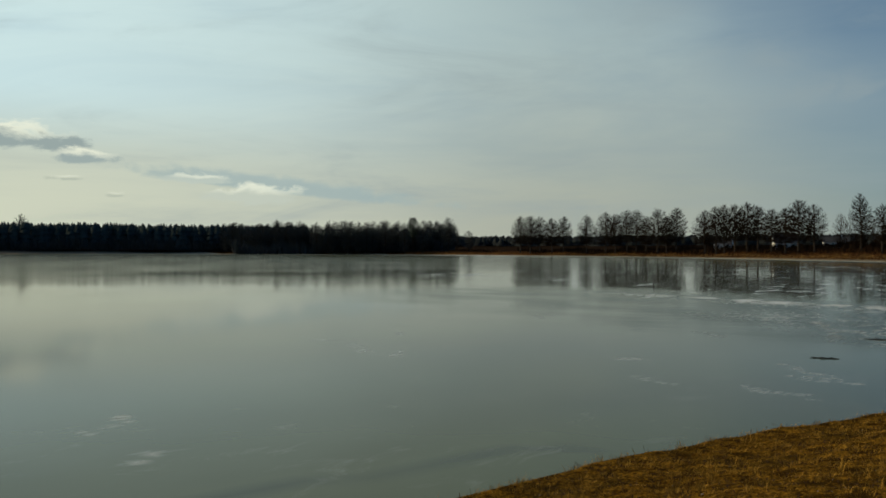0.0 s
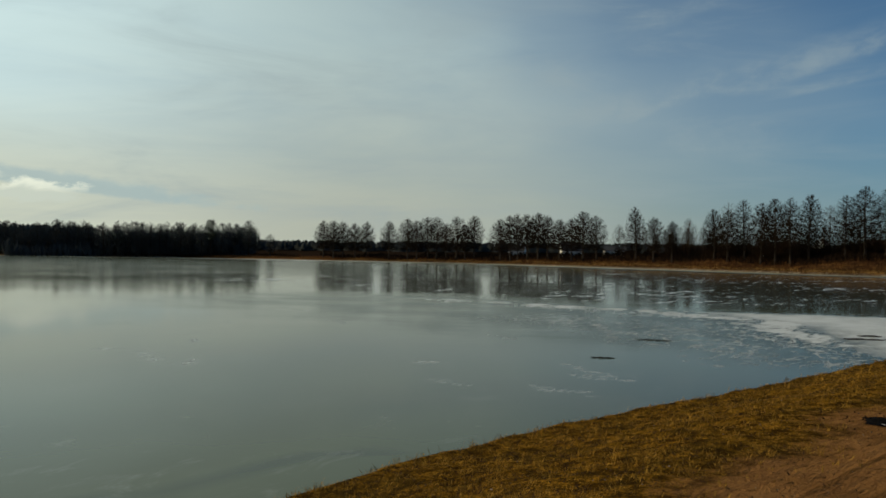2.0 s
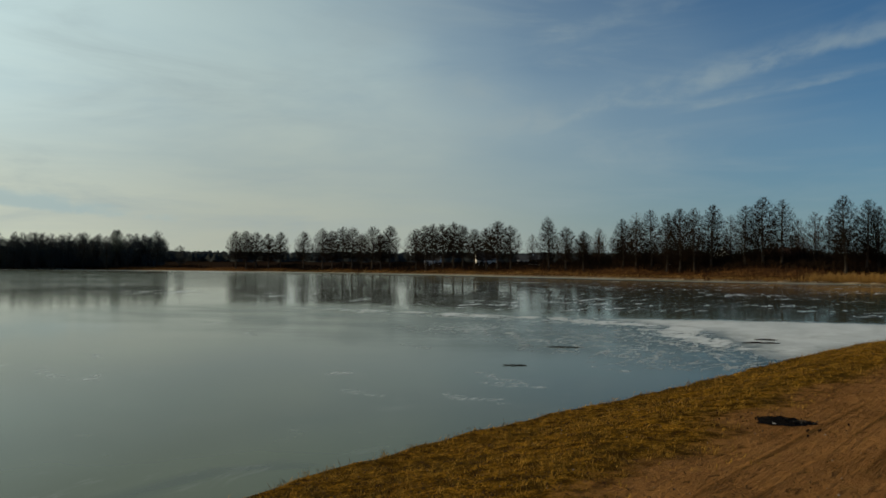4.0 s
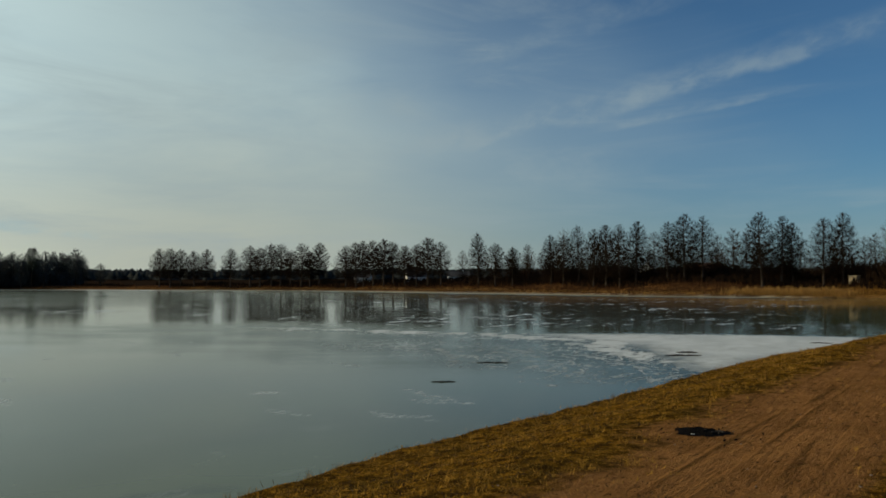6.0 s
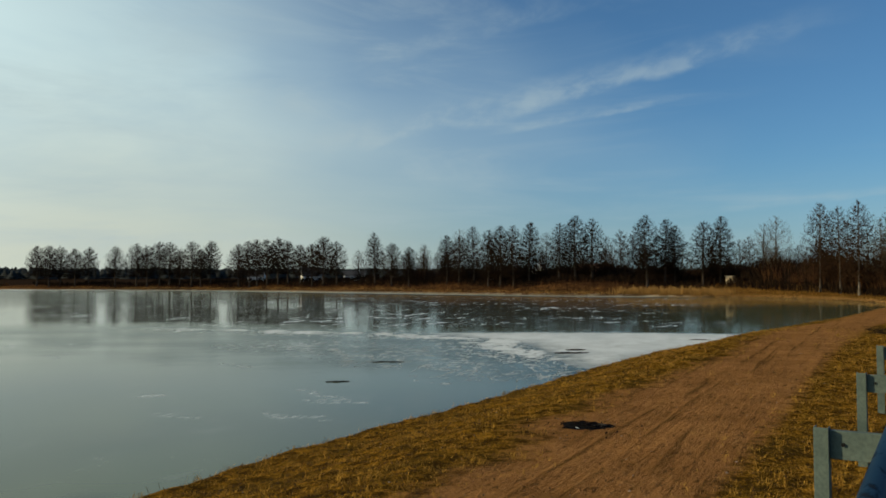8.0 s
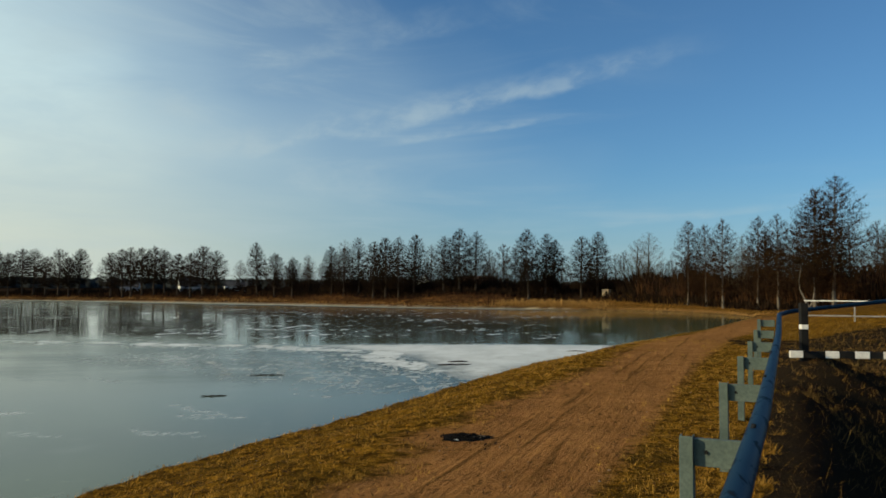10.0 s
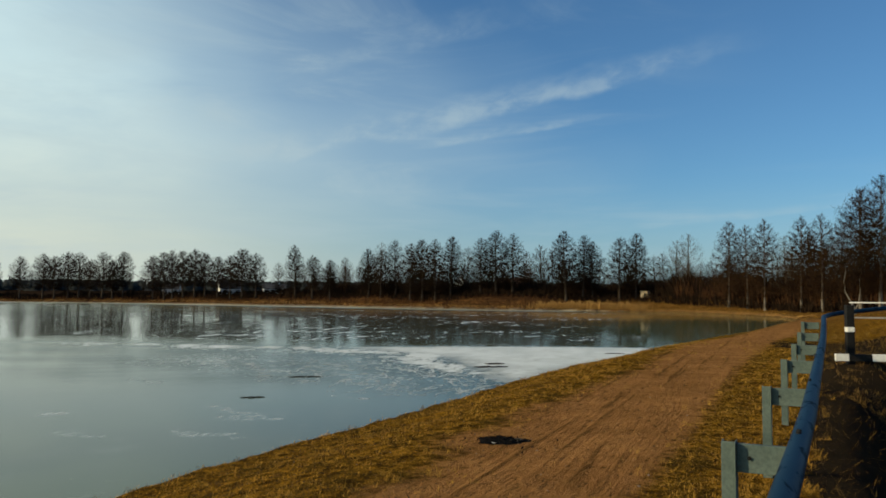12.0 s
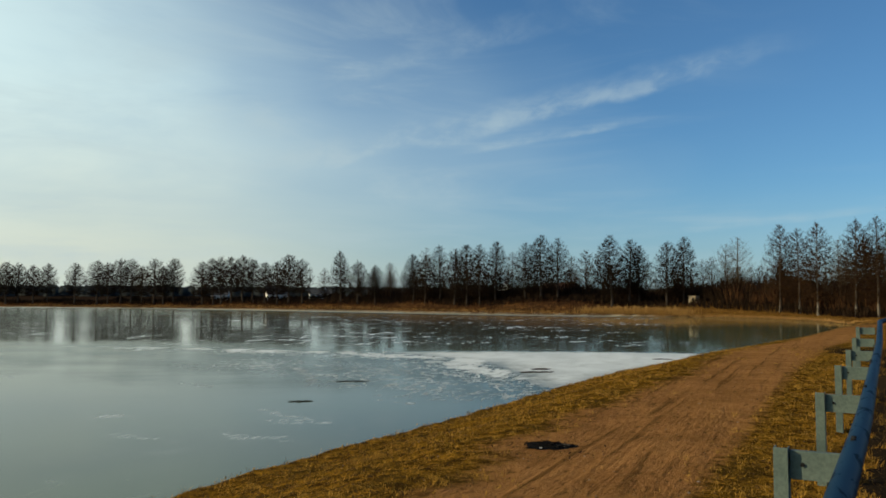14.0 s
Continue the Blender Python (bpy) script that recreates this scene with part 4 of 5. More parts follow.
# ---- driftwood on the ice ----
def ice_log(x, y, length, turn, thick, seed):
    r = random.Random(seed)
    log = thing("driftwood", x, y, WATER_Z, "dark wet wooden pole frozen onto the ice", "wood", "poles on the ice", turn)
    n_ = 7
    p = [(-length / 2 + length * i / n_, r.uniform(-0.02, 0.02), thick * 0.75 + r.uniform(-0.01, 0.012)) for i in range(n_ + 1)]
    rad = [thick * (0.3 if i in (0, n_) else 0.7 if i in (1, n_ - 1) else 1.0) * r.uniform(0.85, 1.15) for i in range(n_ + 1)]
    v, f = sweep(p, rad, 7)
    big_mesh("pole", v, f, WET_WOOD, log, smooth=True)
    v, f = tubes([p[4]], [(p[4][0] + 0.12, 0.09, thick * 1.6)], np.array([thick * 0.4]), np.array([thick * 0.2]), 5)
    big_mesh("stub", v, f, WET_WOOD, log)


ice_log(-5.19, 27.6, 1.25, 27, 0.032, 1)
ice_log(-5.3, 28.9, 0.75, 20, 0.03, 6)
ice_log(-9.92, 22.6, 1.05, 24, 0.018, 2)
ice_log(-9.09, 17.65, 0.60, 26, 0.015, 3)
ice_log(-1.3, 36.0, 0.9, 10, 0.025, 4)


# ---- trees ----
def spikes(root, tip, width):
    """Thin twigs as single pointed triangles."""
    d = tip - root
    side = np.cross(d, np.where(np.abs(d[:, 2:]) > 0.8 * np.linalg.norm(d, axis=1, keepdims=True), [[0.6, 0.8, 0.0]], [[0, 0, 1.0]])) + 1e-6
    side /= np.linalg.norm(side, axis=1, keepdims=True)
    v = np.stack([root + side * width[:, None], tip, root - side * width[:, None]], 1)
    return v.reshape(-1, 3), (np.arange(len(root)) * 3)[:, None] + np.arange(3)[None]


def halves(f):
    return np.concatenate([f[:, [0, 1, 2]], f[:, [0, 2, 3]]])


def tree_mesh(seed, first, spread, profile, droop, branches=84, twigs=46, fuzz=0.05, fat=1.0, lift_=0.4, stem=0.0155):
    """A bare tree one metre high: trunk segments, branch segments and twigs.
    profile(v): the crown's radius at the height v of the crown, 0 to 1; droop: how far branches rise (-) or fall (+) on their way out."""
    r = np.random.default_rng(seed)
    kx, ky = r.normal(0, 0.006, 12).cumsum() * 0.5, r.normal(0, 0.006, 12).cumsum() * 0.5
    hs = np.linspace(-0.02, 0.99, 12)
    spine = np.stack([kx, ky, hs], 1)
    rad = stem * (1 - np.clip(hs, 0, 1)) ** 0.75 + 0.0012
    rad[0] *= 1.35
    trunk = (spine[:-1], spine[1:], rad[:-1], rad[1:])
    p0, p1, r0, r1, q0, q1, wide = [], [], [], [], [], [], []
    turn = r.uniform(0, 6.28)
    for k in range(branches):
        v = (k + r.random()) / branches
        tip_h = first + (0.99 - first) * v
        ln = spread * profile(v) * r.choice([0.72, 0.92, 1.0, 1.0]) * r.uniform(0.9, 1.06) + 0.008
        turn += 2.4 + r.uniform(-0.5, 0.5)
        out = np.array([math.cos(turn), math.sin(turn), 0.0])
        h0 = min(max(tip_h + (droop * (1 - v) - 0.65 * v * v - 0.1) * ln, first * 0.8), 0.98)
        base = np.array([np.interp(h0, hs, kx), np.interp(h0, hs, ky), h0])
        tip = base * [1, 1, 0] + out * ln + [0, 0, tip_h]
        sag = np.array([0, 0, -0.13 * ln])
        pts = [base + (tip - base) * t + sag * math.sin(math.pi * t) + (r.normal(0, 0.025, 3) * ln if 0 < t < 1 else 0) for t in (0, 0.3, 0.65, 1.0)]
        br = 0.0042 * (1 - 0.62 * v) * (0.5 + 0.5 * ln / spread) + 0.0005
        for j in range(3):
            p0.append(pts[j]), p1.append(pts[j + 1]), r0.append(br * (1 - 0.26 * j)), r1.append(br * (1 - 0.26 * (j + 1)))
        side = np.cross(out, [0, 0, 1.0])
        shoots = [(pts[0], pts[1], 0.25), (pts[1], pts[2], 1.0), (pts[2], pts[3], 1.2)]
        for j in range(8):
            t = r.uniform(0.5, 2.9)
            i = int(t)
            q = pts[i] + (pts[i + 1] - pts[i]) * (t - i)
            d = out * r.uniform(0.25, 1.0) + side * r.choice([-1, 1]) * r.uniform(0.4, 1.0) + np.array([0, 0, r.uniform(-0.25, 0.3)])
            e = q + d / np.linalg.norm(d) * ln * 0.42 * (1.15 - t / 3.4) * r.uniform(0.6, 1.1)
            shoots.append((q, e, 0.6))
            q0.append(q), q1.append(e), wide.append(0.0013)
        odds = np.array([w * (0.15 + np.linalg.norm(b - a)) for a, b, w in shoots])
        for j in r.choice(len(shoots), int(twigs * (0.15 + 0.5 * ln / spread)), p=odds / odds.sum()):
            a, b, _ = shoots[j]
            q = a + (b - a) * r.random()
            d = out * r.uniform(-0.3, 0.8) + side * r.uniform(-0.9, 0.9) + np.array([0, 0, r.uniform(-lift_, 1.0 - lift_) * 1.3])
            q0.append(q), q1.append(q + d / np.linalg.norm(d) * fuzz * r.uniform(0.35, 1.25)), wide.append(fat * r.uniform(0.0007, 0.0015))
    # the finest shoots fill the crown evenly
    n_ = int(branches * twigs * 0.55)
    height_ = r.random(n_ * 3)
    reach = np.array([profile(q) for q in height_])
    keep = reach ** 1.5 > r.random(n_ * 3)
    height_, reach = height_[keep][:n_], reach[keep][:n_]
    n_ = len(reach)
    a, out_ = r.uniform(0, 2 * np.pi, n_), spread * reach * r.random(n_) ** 0.55
    at = np.stack([out_ * np.cos(a), out_ * np.sin(a), first + (0.99 - first) * height_ + r.normal(0, 0.006, n_)], 1)
    way = np.stack([np.cos(a), np.sin(a), r.uniform(-lift_, 1.2 - lift_, n_)], 1) + r.normal(0, 0.5, (n_, 3))
    way *= (fuzz * r.uniform(0.3, 1.0, n_) / np.linalg.norm(way, axis=1))[:, None]
    q0, q1 = np.concatenate([np.array(q0), at - way * 0.6]), np.concatenate([np.array(q1), at + way * 0.4])
    wide = np.concatenate([np.array(wide), fat * r.uniform(0.0006, 0.0012, n_)])
    return trunk, tuple(np.array(v) for v in (p0, p1, r0, r1)), (q0, q1, wide)


def dome(v):
    return (1 - v ** 3.2) ** 0.62 * (0.66 + 0.34 * min(1.0, v / 0.35))


def cone(v):
    return (1 - v) ** 0.72 * min(1.0, 0.7 + 1.5 * v)


def egg(v):
    return 0.74 * dome(v) + 0.26 * cone(v)


def broad_mesh(seed, first=0.16, spread=0.27):
    return tree_mesh(seed, first, spread, dome, -0.9, 60, 80, 0.055, 2.6, 0.3)


def tree_model(name, model, bark, twig, label, category, group, sun_base=False):
    trunk, limbs, fine = model
    tree = thing(name, 0, 0, -60, label, category, group)
    v, f = tubes(*trunk, 8)
    stem = big_mesh("trunk", v, f, bark, tree, smooth=True)
    v, f = tubes(*limbs, 3)
    v2, f2 = spikes(*fine)
    big_mesh("crown", np.concatenate([v, v2]), np.concatenate([halves(f), f2 + len(v)]), twig, tree)
    # A paler sleeve round the trunk's foot stands in for sunlight on it.
    if sun_base:
        v, f = sweep([trunk[0][0], trunk[1][0], trunk[0][1] + (trunk[1][1] - trunk[0][1]) * 0.7], trunk[2][0] * np.array([1.03, 0.8, 0.735]), 10)
        big_mesh("whitewash", v, f, BARK_SUN, stem, "lower trunk sleeve coloured paler for sunlight", smooth=True)
    return tree


ROW = "larch row on the far bank"
models = {
    "dome": [tree_model("larch_tree", tree_mesh(s, 0.25, 0.29, dome, 0.1, 80, 96, 0.044, 4.5, stem=0.019), BARK, TWIG, "bare larch with a rounded crown on the far bank", "tree", ROW) for s in (11, 12, 13, 14)],
    "cone": [tree_model("larch_tree", tree_mesh(s, 0.16, 0.28, egg, 0.2, 88, 96, 0.042, 3.8, stem=0.018), BARK, TWIG, "tall bare pointed larch on the far bank", "tree", ROW) for s in (21, 22, 23, 24, 25)],
    "sun_larch": [tree_model("larch_tree", tree_mesh(s, 0.15, 0.255, egg, 0.2, 88, 104, 0.040, 2.2, stem=0.0115), BARK_PALE, TWIG_WARM, "bare pointed larch, its trunk base coloured paler for sunlight", "tree", ROW, True) for s in (31, 32, 33)],
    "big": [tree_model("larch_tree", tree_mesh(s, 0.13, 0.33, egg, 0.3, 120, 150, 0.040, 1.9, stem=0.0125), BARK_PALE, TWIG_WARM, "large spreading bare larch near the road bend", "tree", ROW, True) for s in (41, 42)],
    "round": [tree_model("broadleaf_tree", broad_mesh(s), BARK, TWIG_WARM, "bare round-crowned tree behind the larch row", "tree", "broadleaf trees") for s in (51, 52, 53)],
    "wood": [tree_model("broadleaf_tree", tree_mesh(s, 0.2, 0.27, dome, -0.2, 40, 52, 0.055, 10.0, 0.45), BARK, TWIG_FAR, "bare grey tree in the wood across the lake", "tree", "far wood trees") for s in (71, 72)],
    "pale": [tree_model("broadleaf_tree", tree_mesh(s, 0.2, 0.30, dome, -0.9, 60, 88, 0.06, 1.3, 0.25), BARK_PALE, TWIG_PALE, "pale bare birch-like tree behind the larch row", "tree", "broadleaf trees") for s in (61, 62)],
}
spare = {k: list(v) for k, v in models.items()}
tree_rnd = random.Random(3)


def at_az(az, d):
    return d * math.sin(radians(az)), d * math.cos(radians(az))


def plant(kind, az, d, top_el=None, tall=None, squeeze=1.0):
    """A tree on the bearing az at distance d, as tall as its top's elevation asks."""
    x, y = at_az(az, d)
    z = ground_at(x, y)
    h = tall or d * math.tan(radians(top_el)) + EYE_Z - z
    m = pose(x, y, z - 0.05, tree_rnd.uniform(-1.5, 1.5), tree_rnd.uniform(-1.5, 1.5), tree_rnd.uniform(0, 360)) @ Matrix.Diagonal((h * squeeze, h * squeeze, h, 1))
    if spare[kind]:
        ob = spare[kind].pop()
        ob.matrix_world = m
        return ob
    return placed(tree_rnd.choice(models[kind]), m)


def placed(ob, m):
    made = copy_thing(ob, m)
    made.matrix_basis = m
    return made


LINE_AZ = [-50, -46, -40, -36, -32, -28, -25, -20, -14, -10, -5, 0, 5, 8, 10, 13, 16, 25]
LINE_D = [425, 392, 348, 318, 288, 258, 238, 216, 188, 182, 176, 168, 150, 134, 122, 110, 102, 98]


def line_d(az):
    return float(np.interp(az, LINE_AZ, LINE_D))


ROUNDED = [(-46.81, 2.47), (-46.11, 2.51), (-45.43, 2.44), (-44.58, 2.33), (-43.79, 2.46), (-42.16, 2.54), (-40.86, 2.75), (-40.2, 2.61), (-39.41, 2.91), (-38.76, 2.9),
           (-38.11, 2.43), (-37.32, 2.95), (-36.71, 2.41), (-36.1, 3.02), (-34.23, 2.8), (-33.48, 3.06), (-32.97, 3.19), (-32.26, 3.17), (-31.5, 3.27), (-30.82, 3.07)]
ROUNDED2 = [(-30.01, 2.84), (-29.17, 2.88), (-28.4, 3.41), (-27.43, 3.11), (-23.56, 2.98), (-22.3, 2.7)]
POINTED = [(-24.74, 3.7), (-19.57, 3.56), (-18.73, 3.5), (-17.67, 4.18), (-16.59, 3.92), (-15.74, 4.25), (-14.81, 4.24), (-13.74, 4.48), (-11.58, 4.37), (-10.52, 4.91), (-9.3, 4.69),
           (-5.56, 4.87), (-4.33, 4.59), (-3.7, 4.1), (-1.83, 4.36), (-0.73, 4.68)]
SUN_LARCHES = [(5.4, 5.33), (6.55, 5.06), (7.65, 5.38), (9.85, 5.5), (11.1, 5.65)]
for az, el in ROUNDED + ROUNDED2:
    plant("dome", az, line_d(az) + tree_rnd.uniform(-3, 3), el, squeeze=tree_rnd.uniform(0.9, 1.1))
for az, el in POINTED:
    plant("cone", az, line_d(az) + tree_rnd.uniform(-3, 3), el, squeeze=tree_rnd.uniform(0.9, 1.1))
for az, el in SUN_LARCHES:
    plant("sun_larch", az, line_d(az) + tree_rnd.uniform(-2, 2), el)
plant("big", 13.3, 101, 7.18, squeeze=1.0)
plant("big", 14.4, 98, 8.0)
for az, el, kind in ((-8.35, 3.4, "round"), (-7.3, 3.8, "round"), (-6.5, 3.6, "round"), (-12.5, 3.7, "round"), (0.54, 3.04, "round"), (1.9, 4.1, "pale"), (2.75, 4.6, "pale"), (-25.9, 2.45, "round"),
                     (-18.7, 4.0, "pale"), (-21.2, 2.9, "round"), (8.9, 4.3, "pale"), (10.4, 4.6, "round"), (12.3, 5.0, "round"), (17.6, 4.2, "round"), (19.5, 4.6, "pale")):
    plant(kind, az, line_d(az) + 14, el)


def forked_tree(az, d):
    """A tree with two bare stems from one base."""
    x, y = at_az(az, d)
    tree = thing("forked_tree", x, y, ground_at(x, y), "bare forked tree with two thin curving stems", "tree", turn=-az)
    left = [(0, 0, -0.2), (-0.05, 0, 0.6), (-0.5, 0, 1.5), (-0.95, 0.1, 2.4), (-1.05, 0.2, 3.6), (-0.85, 0.2, 4.7), (-0.95, 0.2, 5.6)]
    right = [(-0.03, 0, 0.5), (0.3, 0.05, 1.3), (0.5, 0.1, 2.5), (0.4, 0, 3.8), (0.5, -0.1, 5.0), (0.4, 0, 6.0)]
    for pts, r_ in ((left, np.linspace(0.12, 0.02, 7)), (right, np.linspace(0.10, 0.02, 6))):
        v, f = sweep([Vector(p) for p in pts], r_, 8)
        big_mesh("stem", v, f, BARK_SUN, tree, smooth=True)
    r = np.random.default_rng(9)
    p0, p1 = [], []
    for pts in (left[3:], right[2:]):
        for _ in range(26):
            j = r.integers(0, len(pts) - 1)
            q = np.array(pts[j]) + (np.array(pts[j + 1]) - pts[j]) * r.random()
            dvec = np.array([r.normal(0, 1), r.normal(0, 1), r.uniform(0.1, 1.2)])
            p0.append(q), p1.append(q + dvec / np.linalg.norm(dvec) * r.uniform(0.8, 2.2))
    p0, p1 = np.array(p0), np.array(p1)
    v, f = tubes(p0, p1, np.full(len(p0), 0.035), np.full(len(p0), 0.012), 3)
    t = r.random((len(p0) * 14, 1))
    q0 = np.repeat(p0, 14, 0) + (np.repeat(p1, 14, 0) - np.repeat(p0, 14, 0)) * t
    v2, f2 = blades(q0, q0 + r.normal(0, 0.4, q0.shape), np.full(len(q0), 0.022))
    big_mesh("crown", np.concatenate([v, v2]), np.concatenate([f, f2 + len(v)]), TWIG, tree)


forked_tree(13.0, 96)
# a second, denser rank behind the row
for k in range(58):
    az = -24 + 46 * (k + tree_rnd.random()) / 58
    plant(tree_rnd.choice(("round", "round", "pale", "cone")), az, line_d(az) + tree_rnd.uniform(22, 55), tall=tree_rnd.uniform(6.5, 10.5) + max(0.0, az - 5) * 0.15)


# ---- brush under and behind the row ----
def brush(name, az0, az1, n_, back0, back1, tall, mat, label, thick=1.0):
    r = np.random.default_rng(int(abs(az0) * 7 + n_))
    az = r.uniform(az0, az1, n_)
    d = np.interp(az, LINE_AZ, LINE_D) + r.uniform(back0, back1, n_)
    x, y = d * np.sin(np.radians(az)), d * np.cos(np.radians(az))
    lump = 0.45 + 0.55 * (0.5 + 0.3 * np.sin(az * 3.1 + 2 * np.sin(az * 1.3)) + 0.2 * np.sin(az * 11.7 + 1.5 * np.sin(az * 5.3))) * r.uniform(0.5, 1.0, n_)
    p0 = np.stack([x, y, height(x, y) - 0.1], 1)
    h = tall * lump * r.uniform(0.5, 1.1, n_)
    lean = r.normal(0, 0.28, (n_, 2)) * h[:, None]
    p1 = p0 + np.stack([lean[:, 0], lean[:, 1], h], 1)
    q0 = p0 + (p1 - p0) * r.uniform(0.3, 0.9, (n_, 1))
    q1 = q0 + np.stack([r.normal(0, 0.35, n_), r.normal(0, 0.35, n_), r.uniform(0.1, 0.8, n_)], 1) * (0.4 * h)[:, None]
    q2 = p0 + (p1 - p0) * r.uniform(0.1, 0.7, (n_, 1))
    q3 = q2 + np.stack([r.normal(0, 0.4, n_), r.normal(0, 0.4, n_), r.uniform(0.0, 0.8, n_)], 1) * (0.5 * h)[:, None]
    v, f = blades(np.concatenate([p0, q0, q2]), np.concatenate([p1, q1, q3]), np.concatenate([0.05 + 0.014 * h, np.full(2 * n_, 0.045)]) * thick)
    return tagged(big_mesh(name, v, f, mat), label, "brush", kind="stuff")


brush("thicket", -47, -21, 5200, 4, 30, 3.0, TWIG, "low dark thicket beneath the larch row", 1.5)
brush("thicket", -21, 26, 9700, 4, 30, 5.0, TWIG, "dark leafless thicket beneath the larch row", 1.5)
brush("thicket", -22, 26, 11500, 8, 50, 5.8, TWIG_BROWN, "dense leafless undergrowth behind the trees", 1.1)
brush("thicket", -5, 17, 4200, 5, 40, 6.6, TWIG_BROWN, "tall leafless undergrowth round the bay", 0.9)
brush("thicket", -46, 14, 9000, -2.5, 5, 2.3, TWIG, "low dark scrub round the feet of the larches", 1.2)
brush("russet_brush", -46, -6, 9000, -16, 0, 1.4, TWIG_RED, "russet dead brush along the top of the bank")
brush("russet_brush", 2, 24, 4200, 2, 16, 4.5, TWIG_RED, "rusty-leaved brush among the trees", 0.55)


def reeds(az0, az1, n_, off0, off1, tall, label):
    """Dry reeds standing along the far shore."""
    r = np.random.default_rng(int(abs(az0) * 31 + n_))
    az = r.uniform(az0, az1, n_)
    az = az + r.normal(0, 0.45, n_)
    ws = np.interp(az, SHORE_AZ, SHORE_D) + r.uniform(off0, off1, n_)
    x, y = ws * np.sin(np.radians(az)), ws * np.cos(np.radians(az))
    z = np.maximum(height(x, y), WATER_Z) - 0.05
    h = tall * r.uniform(0.45, 1.1, n_) * (0.8 + 0.12 * np.sin(az * 9.3 + 1.4 * np.sin(az * 4.1)) + 0.08 * np.sin(az * 23))
    root = np.stack([x, y, z], 1)
    tip = root + np.stack([r.normal(0, 0.10, n_) * h, r.normal(0, 0.10, n_) * h, h], 1)
    v, f = blades(root, tip, np.full(n_, 0.02) * r.uniform(0.6, 1.5, n_))
    return tagged(big_mesh("reeds", v, f, REED), label, "reeds", kind="stuff")


shore_far = SHORE[(SHORE[:, 1] > 105) & (SHORE[:, 0] > -490)]
order = np.argsort(np.degrees(np.arctan2(shore_far[:, 0], shore_far[:, 1])))
SHORE_AZ = np.degrees(np.arctan2(shore_far[:, 0], shore_far[:, 1]))[order]
SHORE_D = np.hypot(shore_far[:, 0], shore_far[:, 1])[order]
reeds(-7.4, -0.8, 7000, 0.0, 3.2, 1.95, "tall stand of golden dry reeds at the shore")
reeds(-0.8, 10.5, 1800, 0.0, 1.2, 0.4, "low dry reeds along the bay")
reeds(-22, -7.4, 3600, -0.2, 2.4, 0.9, "short dry reeds along the far shore")
reeds(-45, -22, 7000, 0.0, 5.0, 1.2, "patchy dry reeds along the far shore")


# ---- far woods ----
def conifer_fan(r, n_, az0, az1, d0, d1, tall0, tall1, broad=0.17):
    """Stacked ragged cones for a far spruce wood."""
    vs, fs, base = [], [], 0
    for _ in range(n_):
        az, d = r.uniform(az0, az1), r.uniform(d0, d1)
        x, y = at_az(az, d)
        z, h = ground_at(x, y), r.uniform(tall0, tall1)
        for layer in range(5):
            u = layer / 5
            rad, z0, z1 = h * broad * (1 - u) ** 0.6 + 0.5, z + h * (0.08 + 0.78 * u), z + h * min(1.0, 0.36 + 0.72 * u)
            ph = r.uniform(0, 6.28)
            ring = [(x + rad * r.uniform(0.6, 1.3) * math.cos(ph + k * 0.9), y + rad * r.uniform(0.6, 1.3) * math.sin(ph + k * 0.9), z0 + r.uniform(-0.4, 0.4)) for k in range(7)]
            vs += ring + [(x, y, z1)]
            fs += [(base + k, base + (k + 1) % 7, base + 7) for k in range(7)]
            base += 8
    return vs, fs


fr = random.Random(8)
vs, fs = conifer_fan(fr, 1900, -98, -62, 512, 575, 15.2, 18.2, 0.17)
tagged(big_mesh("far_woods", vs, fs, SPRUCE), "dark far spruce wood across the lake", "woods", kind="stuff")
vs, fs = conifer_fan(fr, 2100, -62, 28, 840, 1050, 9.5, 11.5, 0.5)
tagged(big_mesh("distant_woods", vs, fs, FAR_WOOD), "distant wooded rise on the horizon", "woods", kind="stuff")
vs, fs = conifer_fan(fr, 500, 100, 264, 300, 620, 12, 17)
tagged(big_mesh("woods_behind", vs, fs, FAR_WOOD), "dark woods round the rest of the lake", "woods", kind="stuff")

WOOD = [(-66.5, 1.9), (-65.2, 1.9), (-64.1, 2.17), (-63.1, 2.02), (-62.2, 1.95), (-61.3, 2.0), (-60.5, 2.13), (-59.3, 2.15), (-58.4, 2.1), (-57.8, 2.05), (-57.3, 2.13), (-56.5, 2.2),
        (-55.7, 2.05), (-55.1, 2.0), (-53.8, 2.2), (-53.3, 2.2), (-52.7, 2.1), (-51.95, 2.42), (-80.2, 2.3)]
for az, el in WOOD:
    plant("wood", az, 455 + tree_rnd.uniform(-15, 15) + max(0.0, -60 - az) * 5, el, squeeze=0.95)
for k in range(125):
    az = -68 + 16.6 * (k + tree_rnd.random()) / 125
    plant("wood", az, 470 + tree_rnd.uniform(-25, 35) + max(0.0, -60 - az) * 5, tall=tree_rnd.uniform(13, 18.5), squeeze=0.9)
plant("wood", -50.5, 430, 1.45, squeeze=1.3)


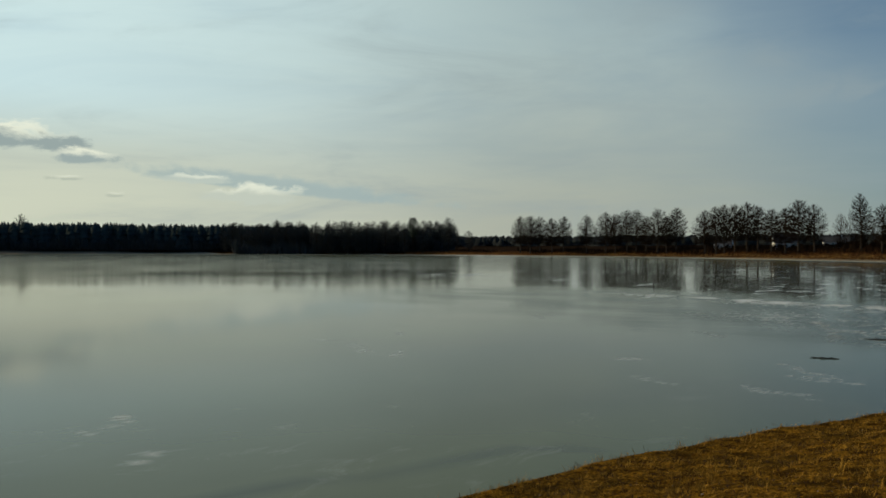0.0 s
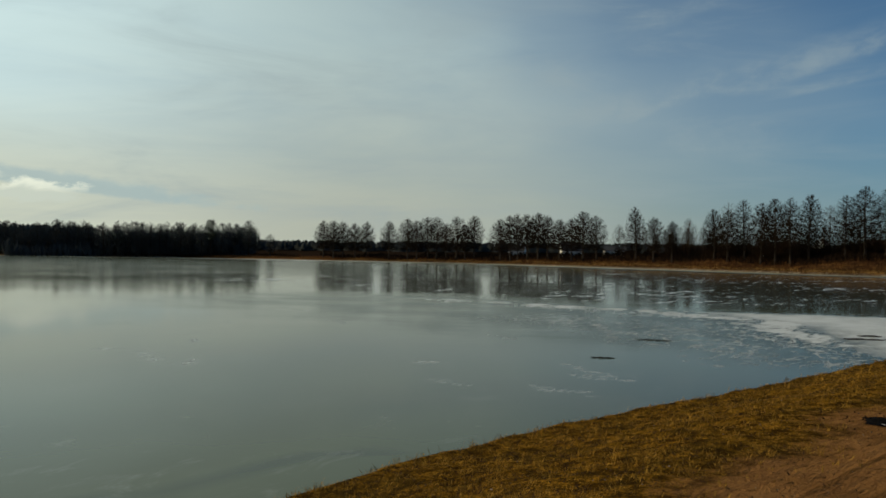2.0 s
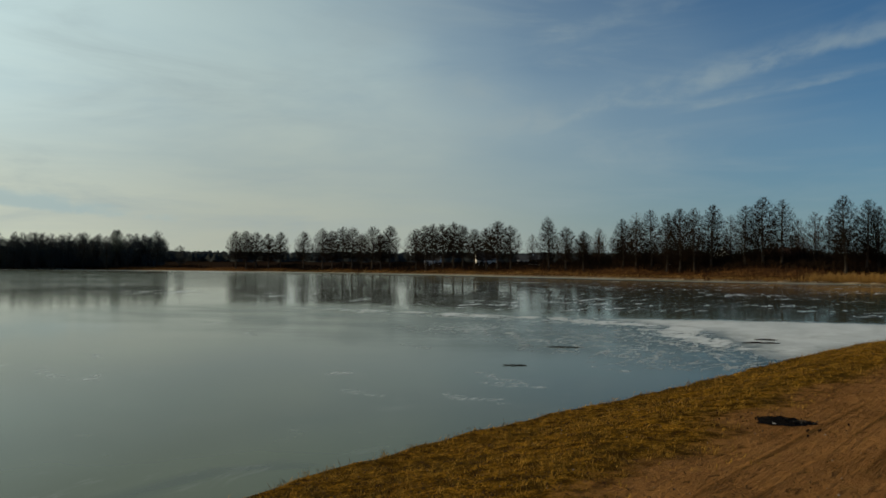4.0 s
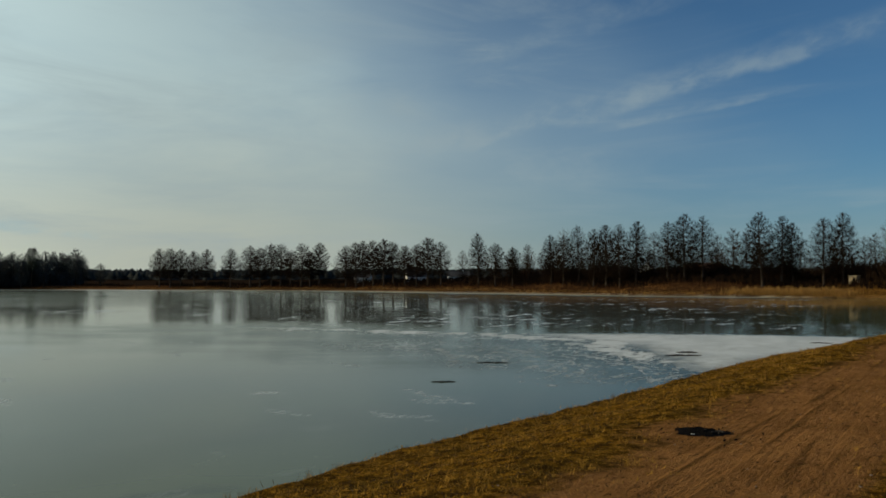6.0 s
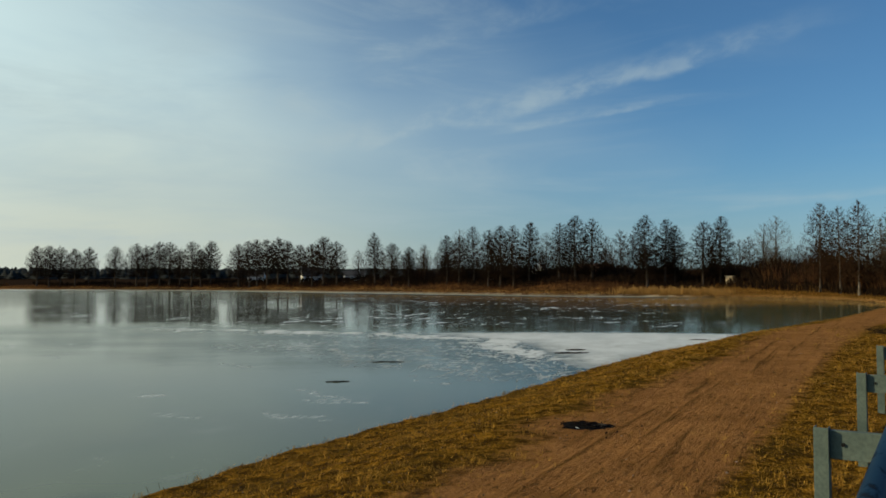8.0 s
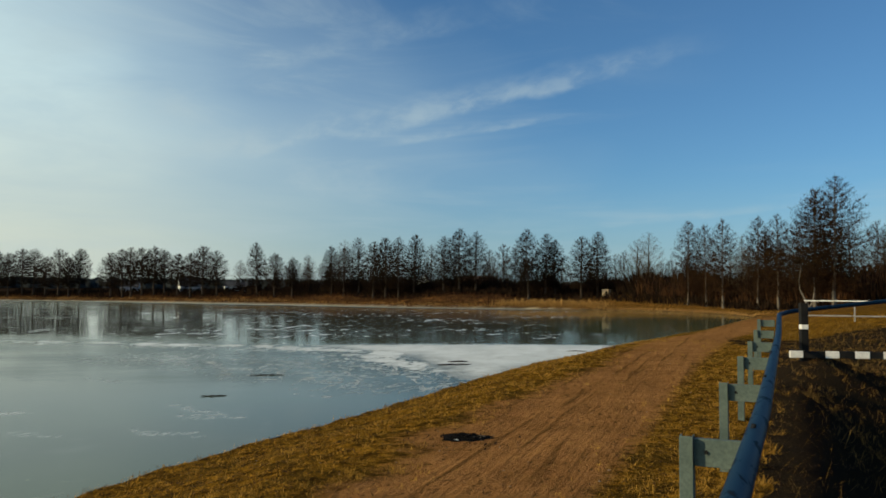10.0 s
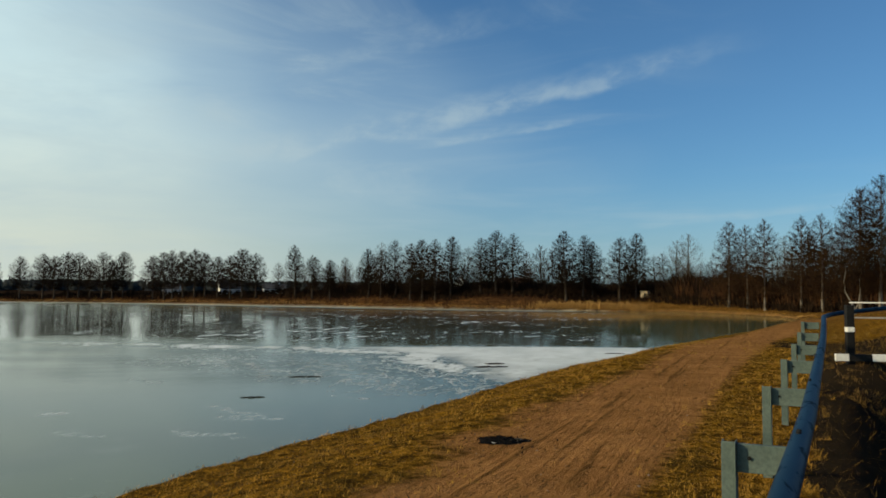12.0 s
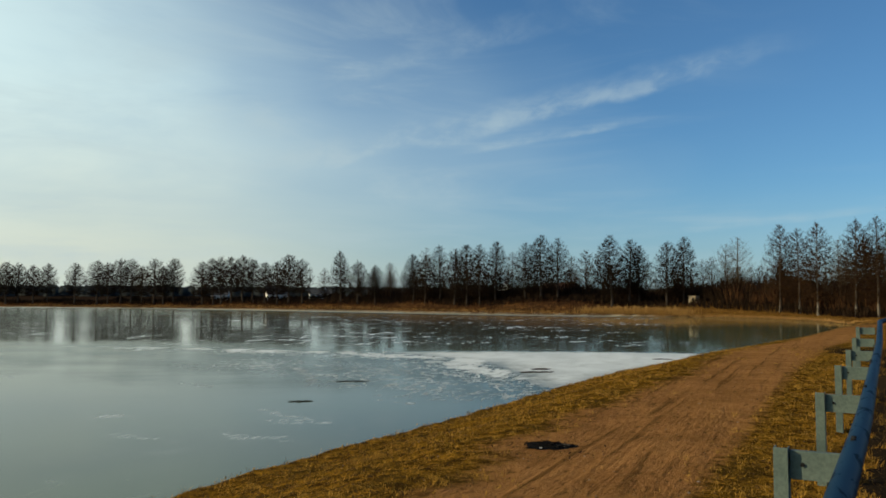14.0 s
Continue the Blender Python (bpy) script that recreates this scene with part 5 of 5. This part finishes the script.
def pine(az, d, el):
    x, y = at_az(az, d)
    z = ground_at(x, y)
    h = d * math.tan(radians(el)) + EYE_Z - z
    tree = thing("pine_tree", x, y, z, "dark evergreen pine at the edge of the wood", "tree")
    p = [(0.1 * math.sin(k), 0.1 * math.cos(2 * k), h * k / 8) for k in range(9)]
    rr = np.linspace(0.24, 0.04, 9)
    v, f = tubes(p[:-1], p[1:], rr[:-1], rr[1:], 8)
    big_mesh("trunk", v, f, BARK, tree, smooth=True)
    r = np.random.default_rng(5)
    n_ = 2600
    u = r.random(n_) ** 0.8
    a = r.uniform(0, 6.28, n_)
    clump = np.floor(a / 1.05) + np.floor(u * 7) * 6
    rad = (1.2 + 3.4 * np.sin(np.pi * (0.15 + 0.8 * u)) * (0.45 + 0.55 * np.abs(np.sin(clump * 2.7)))) * r.random(n_) ** 0.45
    c = np.stack([rad * np.cos(a), rad * np.sin(a), h * (0.46 + 0.53 * u) + r.normal(0, 0.25, n_)], 1)
    tip = c + r.normal(0, 0.42, (n_, 3))
    v, f = blades(c, tip, np.full(n_, 0.16))
    big_mesh("crown", v, f, NEEDLE, tree, "dark green needles")


pine(-54.5, 448, 2.3)
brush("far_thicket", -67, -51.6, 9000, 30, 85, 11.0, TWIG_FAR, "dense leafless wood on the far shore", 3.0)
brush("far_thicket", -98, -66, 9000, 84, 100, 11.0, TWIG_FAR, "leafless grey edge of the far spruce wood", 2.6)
brush("far_thicket", -52, -48.4, 600, 5, 30, 2.5, TWIG_RED, "low leafless scrub on the spit", 2.0)


# ---- houses behind the trees ----
def house(az, d, w, dep, wall, roof_h, wall_mat, roof_mat, label, turn=0.0, windows=3, lift=0.0):
    x, y = at_az(az, d)
    home = thing("house", x, y, ground_at(x, y) + lift, label, "house", turn=-az + turn)
    bm = bmesh.new()
    box(bm, -w / 2, w / 2, -dep / 2, dep / 2, -0.5, wall)
    body = part("wall", bm, wall_mat, home)
    for gx in (-w / 2, w / 2 - 0.2):
        bm = bmesh.new()
        ends = [[bm.verts.new((gx + o, py, pz)) for py, pz in ((-dep / 2, wall), (dep / 2, wall), (0, wall + roof_h))] for o in (0.0, 0.2)]
        bm.faces.new(ends[0][::-1]), bm.faces.new(ends[1])
        for k in range(3):
            bm.faces.new((ends[0][k], ends[0][(k + 1) % 3], ends[1][(k + 1) % 3], ends[1][k]))
        part("gable", bm, wall_mat, home)
    for side in (-1, 1):
        bm = bmesh.new()
        ln = math.hypot(dep / 2 + 0.4, roof_h)
        box(bm, -w / 2 - 0.35, w / 2 + 0.35, -ln - 0.05, 0.05, 0, 0.12)
        slab = part("roof", bm, roof_mat, home)
        slab.matrix_basis = pose(0, 0, wall + roof_h + 0.02, 0, 0, 0 if side < 0 else 180) @ pose(0, 0, 0, math.degrees(math.atan2(roof_h, dep / 2)), 0, 0)
    bm = bmesh.new()
    box(bm, w * 0.2, w * 0.2 + 0.5, -0.25, 0.25, wall + roof_h - 0.6, wall + roof_h + 0.9)
    part("chimney", bm, wall_mat, home)
    for k in range(windows):
        cx = -w / 2 + w * (k + 0.5) / windows
        bm = bmesh.new()
        box(bm, cx - 0.55, cx + 0.55, -dep / 2 - 0.05, -dep / 2 + 0.02, 0.9, 2.2)
        win = part("window", bm, WHITE_PAINT, home)
        bm = bmesh.new()
        box(bm, cx - 0.45, cx + 0.45, -dep / 2 - 0.06, -dep / 2 - 0.052, 1.0, 2.1)
        part("pane", bm, GLASS, win)
    return home


house(-29.25, 330, 8.0, 7.0, 2.8, 3.6, PLASTER, ROOF_DARK, "white cottage with a steep dark roof behind the trees", 12)
house(-26.2, 330, 8.5, 6.0, 2.6, 1.6, PLASTER, ROOF_DARK, "low pale building behind the larches", 4, 4)
house(-12.95, 240, 5.0, 6.0, 3.0, 2.6, PLASTER, ROOF_RED, "small white gabled house behind the trees", 78, 2)
house(-15.6, 250, 11.0, 6.0, 2.7, 2.0, PLASTER, ROOF_DARK, "pale low house seen between trunks", 0, 4)
house(-9.2, 236, 9.0, 6.0, 2.8, 2.2, CREAM, ROOF_RED, "cream house with a rusty roof behind the trees", 8, 3)
house(-33.0, 360, 7.0, 6.0, 2.6, 2.4, PLASTER, ROOF_DARK, "far white house beyond the larch row", -10, 2)

# the little cream shed at the head of the bay
sx, sy = at_az(-0.05, 171.0)
shed = thing("shed", sx, sy, ground_at(sx, sy), "small cream utility shed with a dark doorway", "shed", turn=-28.0)
shed.matrix_world = shed.matrix_world @ Matrix.Scale(1.25, 4)
bm = bmesh.new()
box(bm, -0.62, -0.05, -0.6, 0.6, -0.3, 1.1, 0.01)
box(bm, 0.38, 0.62, -0.6, 0.6, -0.3, 1.1, 0.01)
box(bm, -0.05, 0.38, -0.6, 0.6, 0.85, 1.1, 0.01)
part("wall", bm, SHED_WALL, shed)
bm = bmesh.new()
box(bm, -0.05, 0.38, -0.5, -0.45, -0.3, 0.85, 0.005)
part("door", bm, BLACK_PAINT, shed, "dark recessed door")
bm = bmesh.new()
box(bm, -0.7, 0.7, -0.7, 0.7, 1.1, 1.18, 0.02)
part("roof", bm, SHED_WALL, shed)
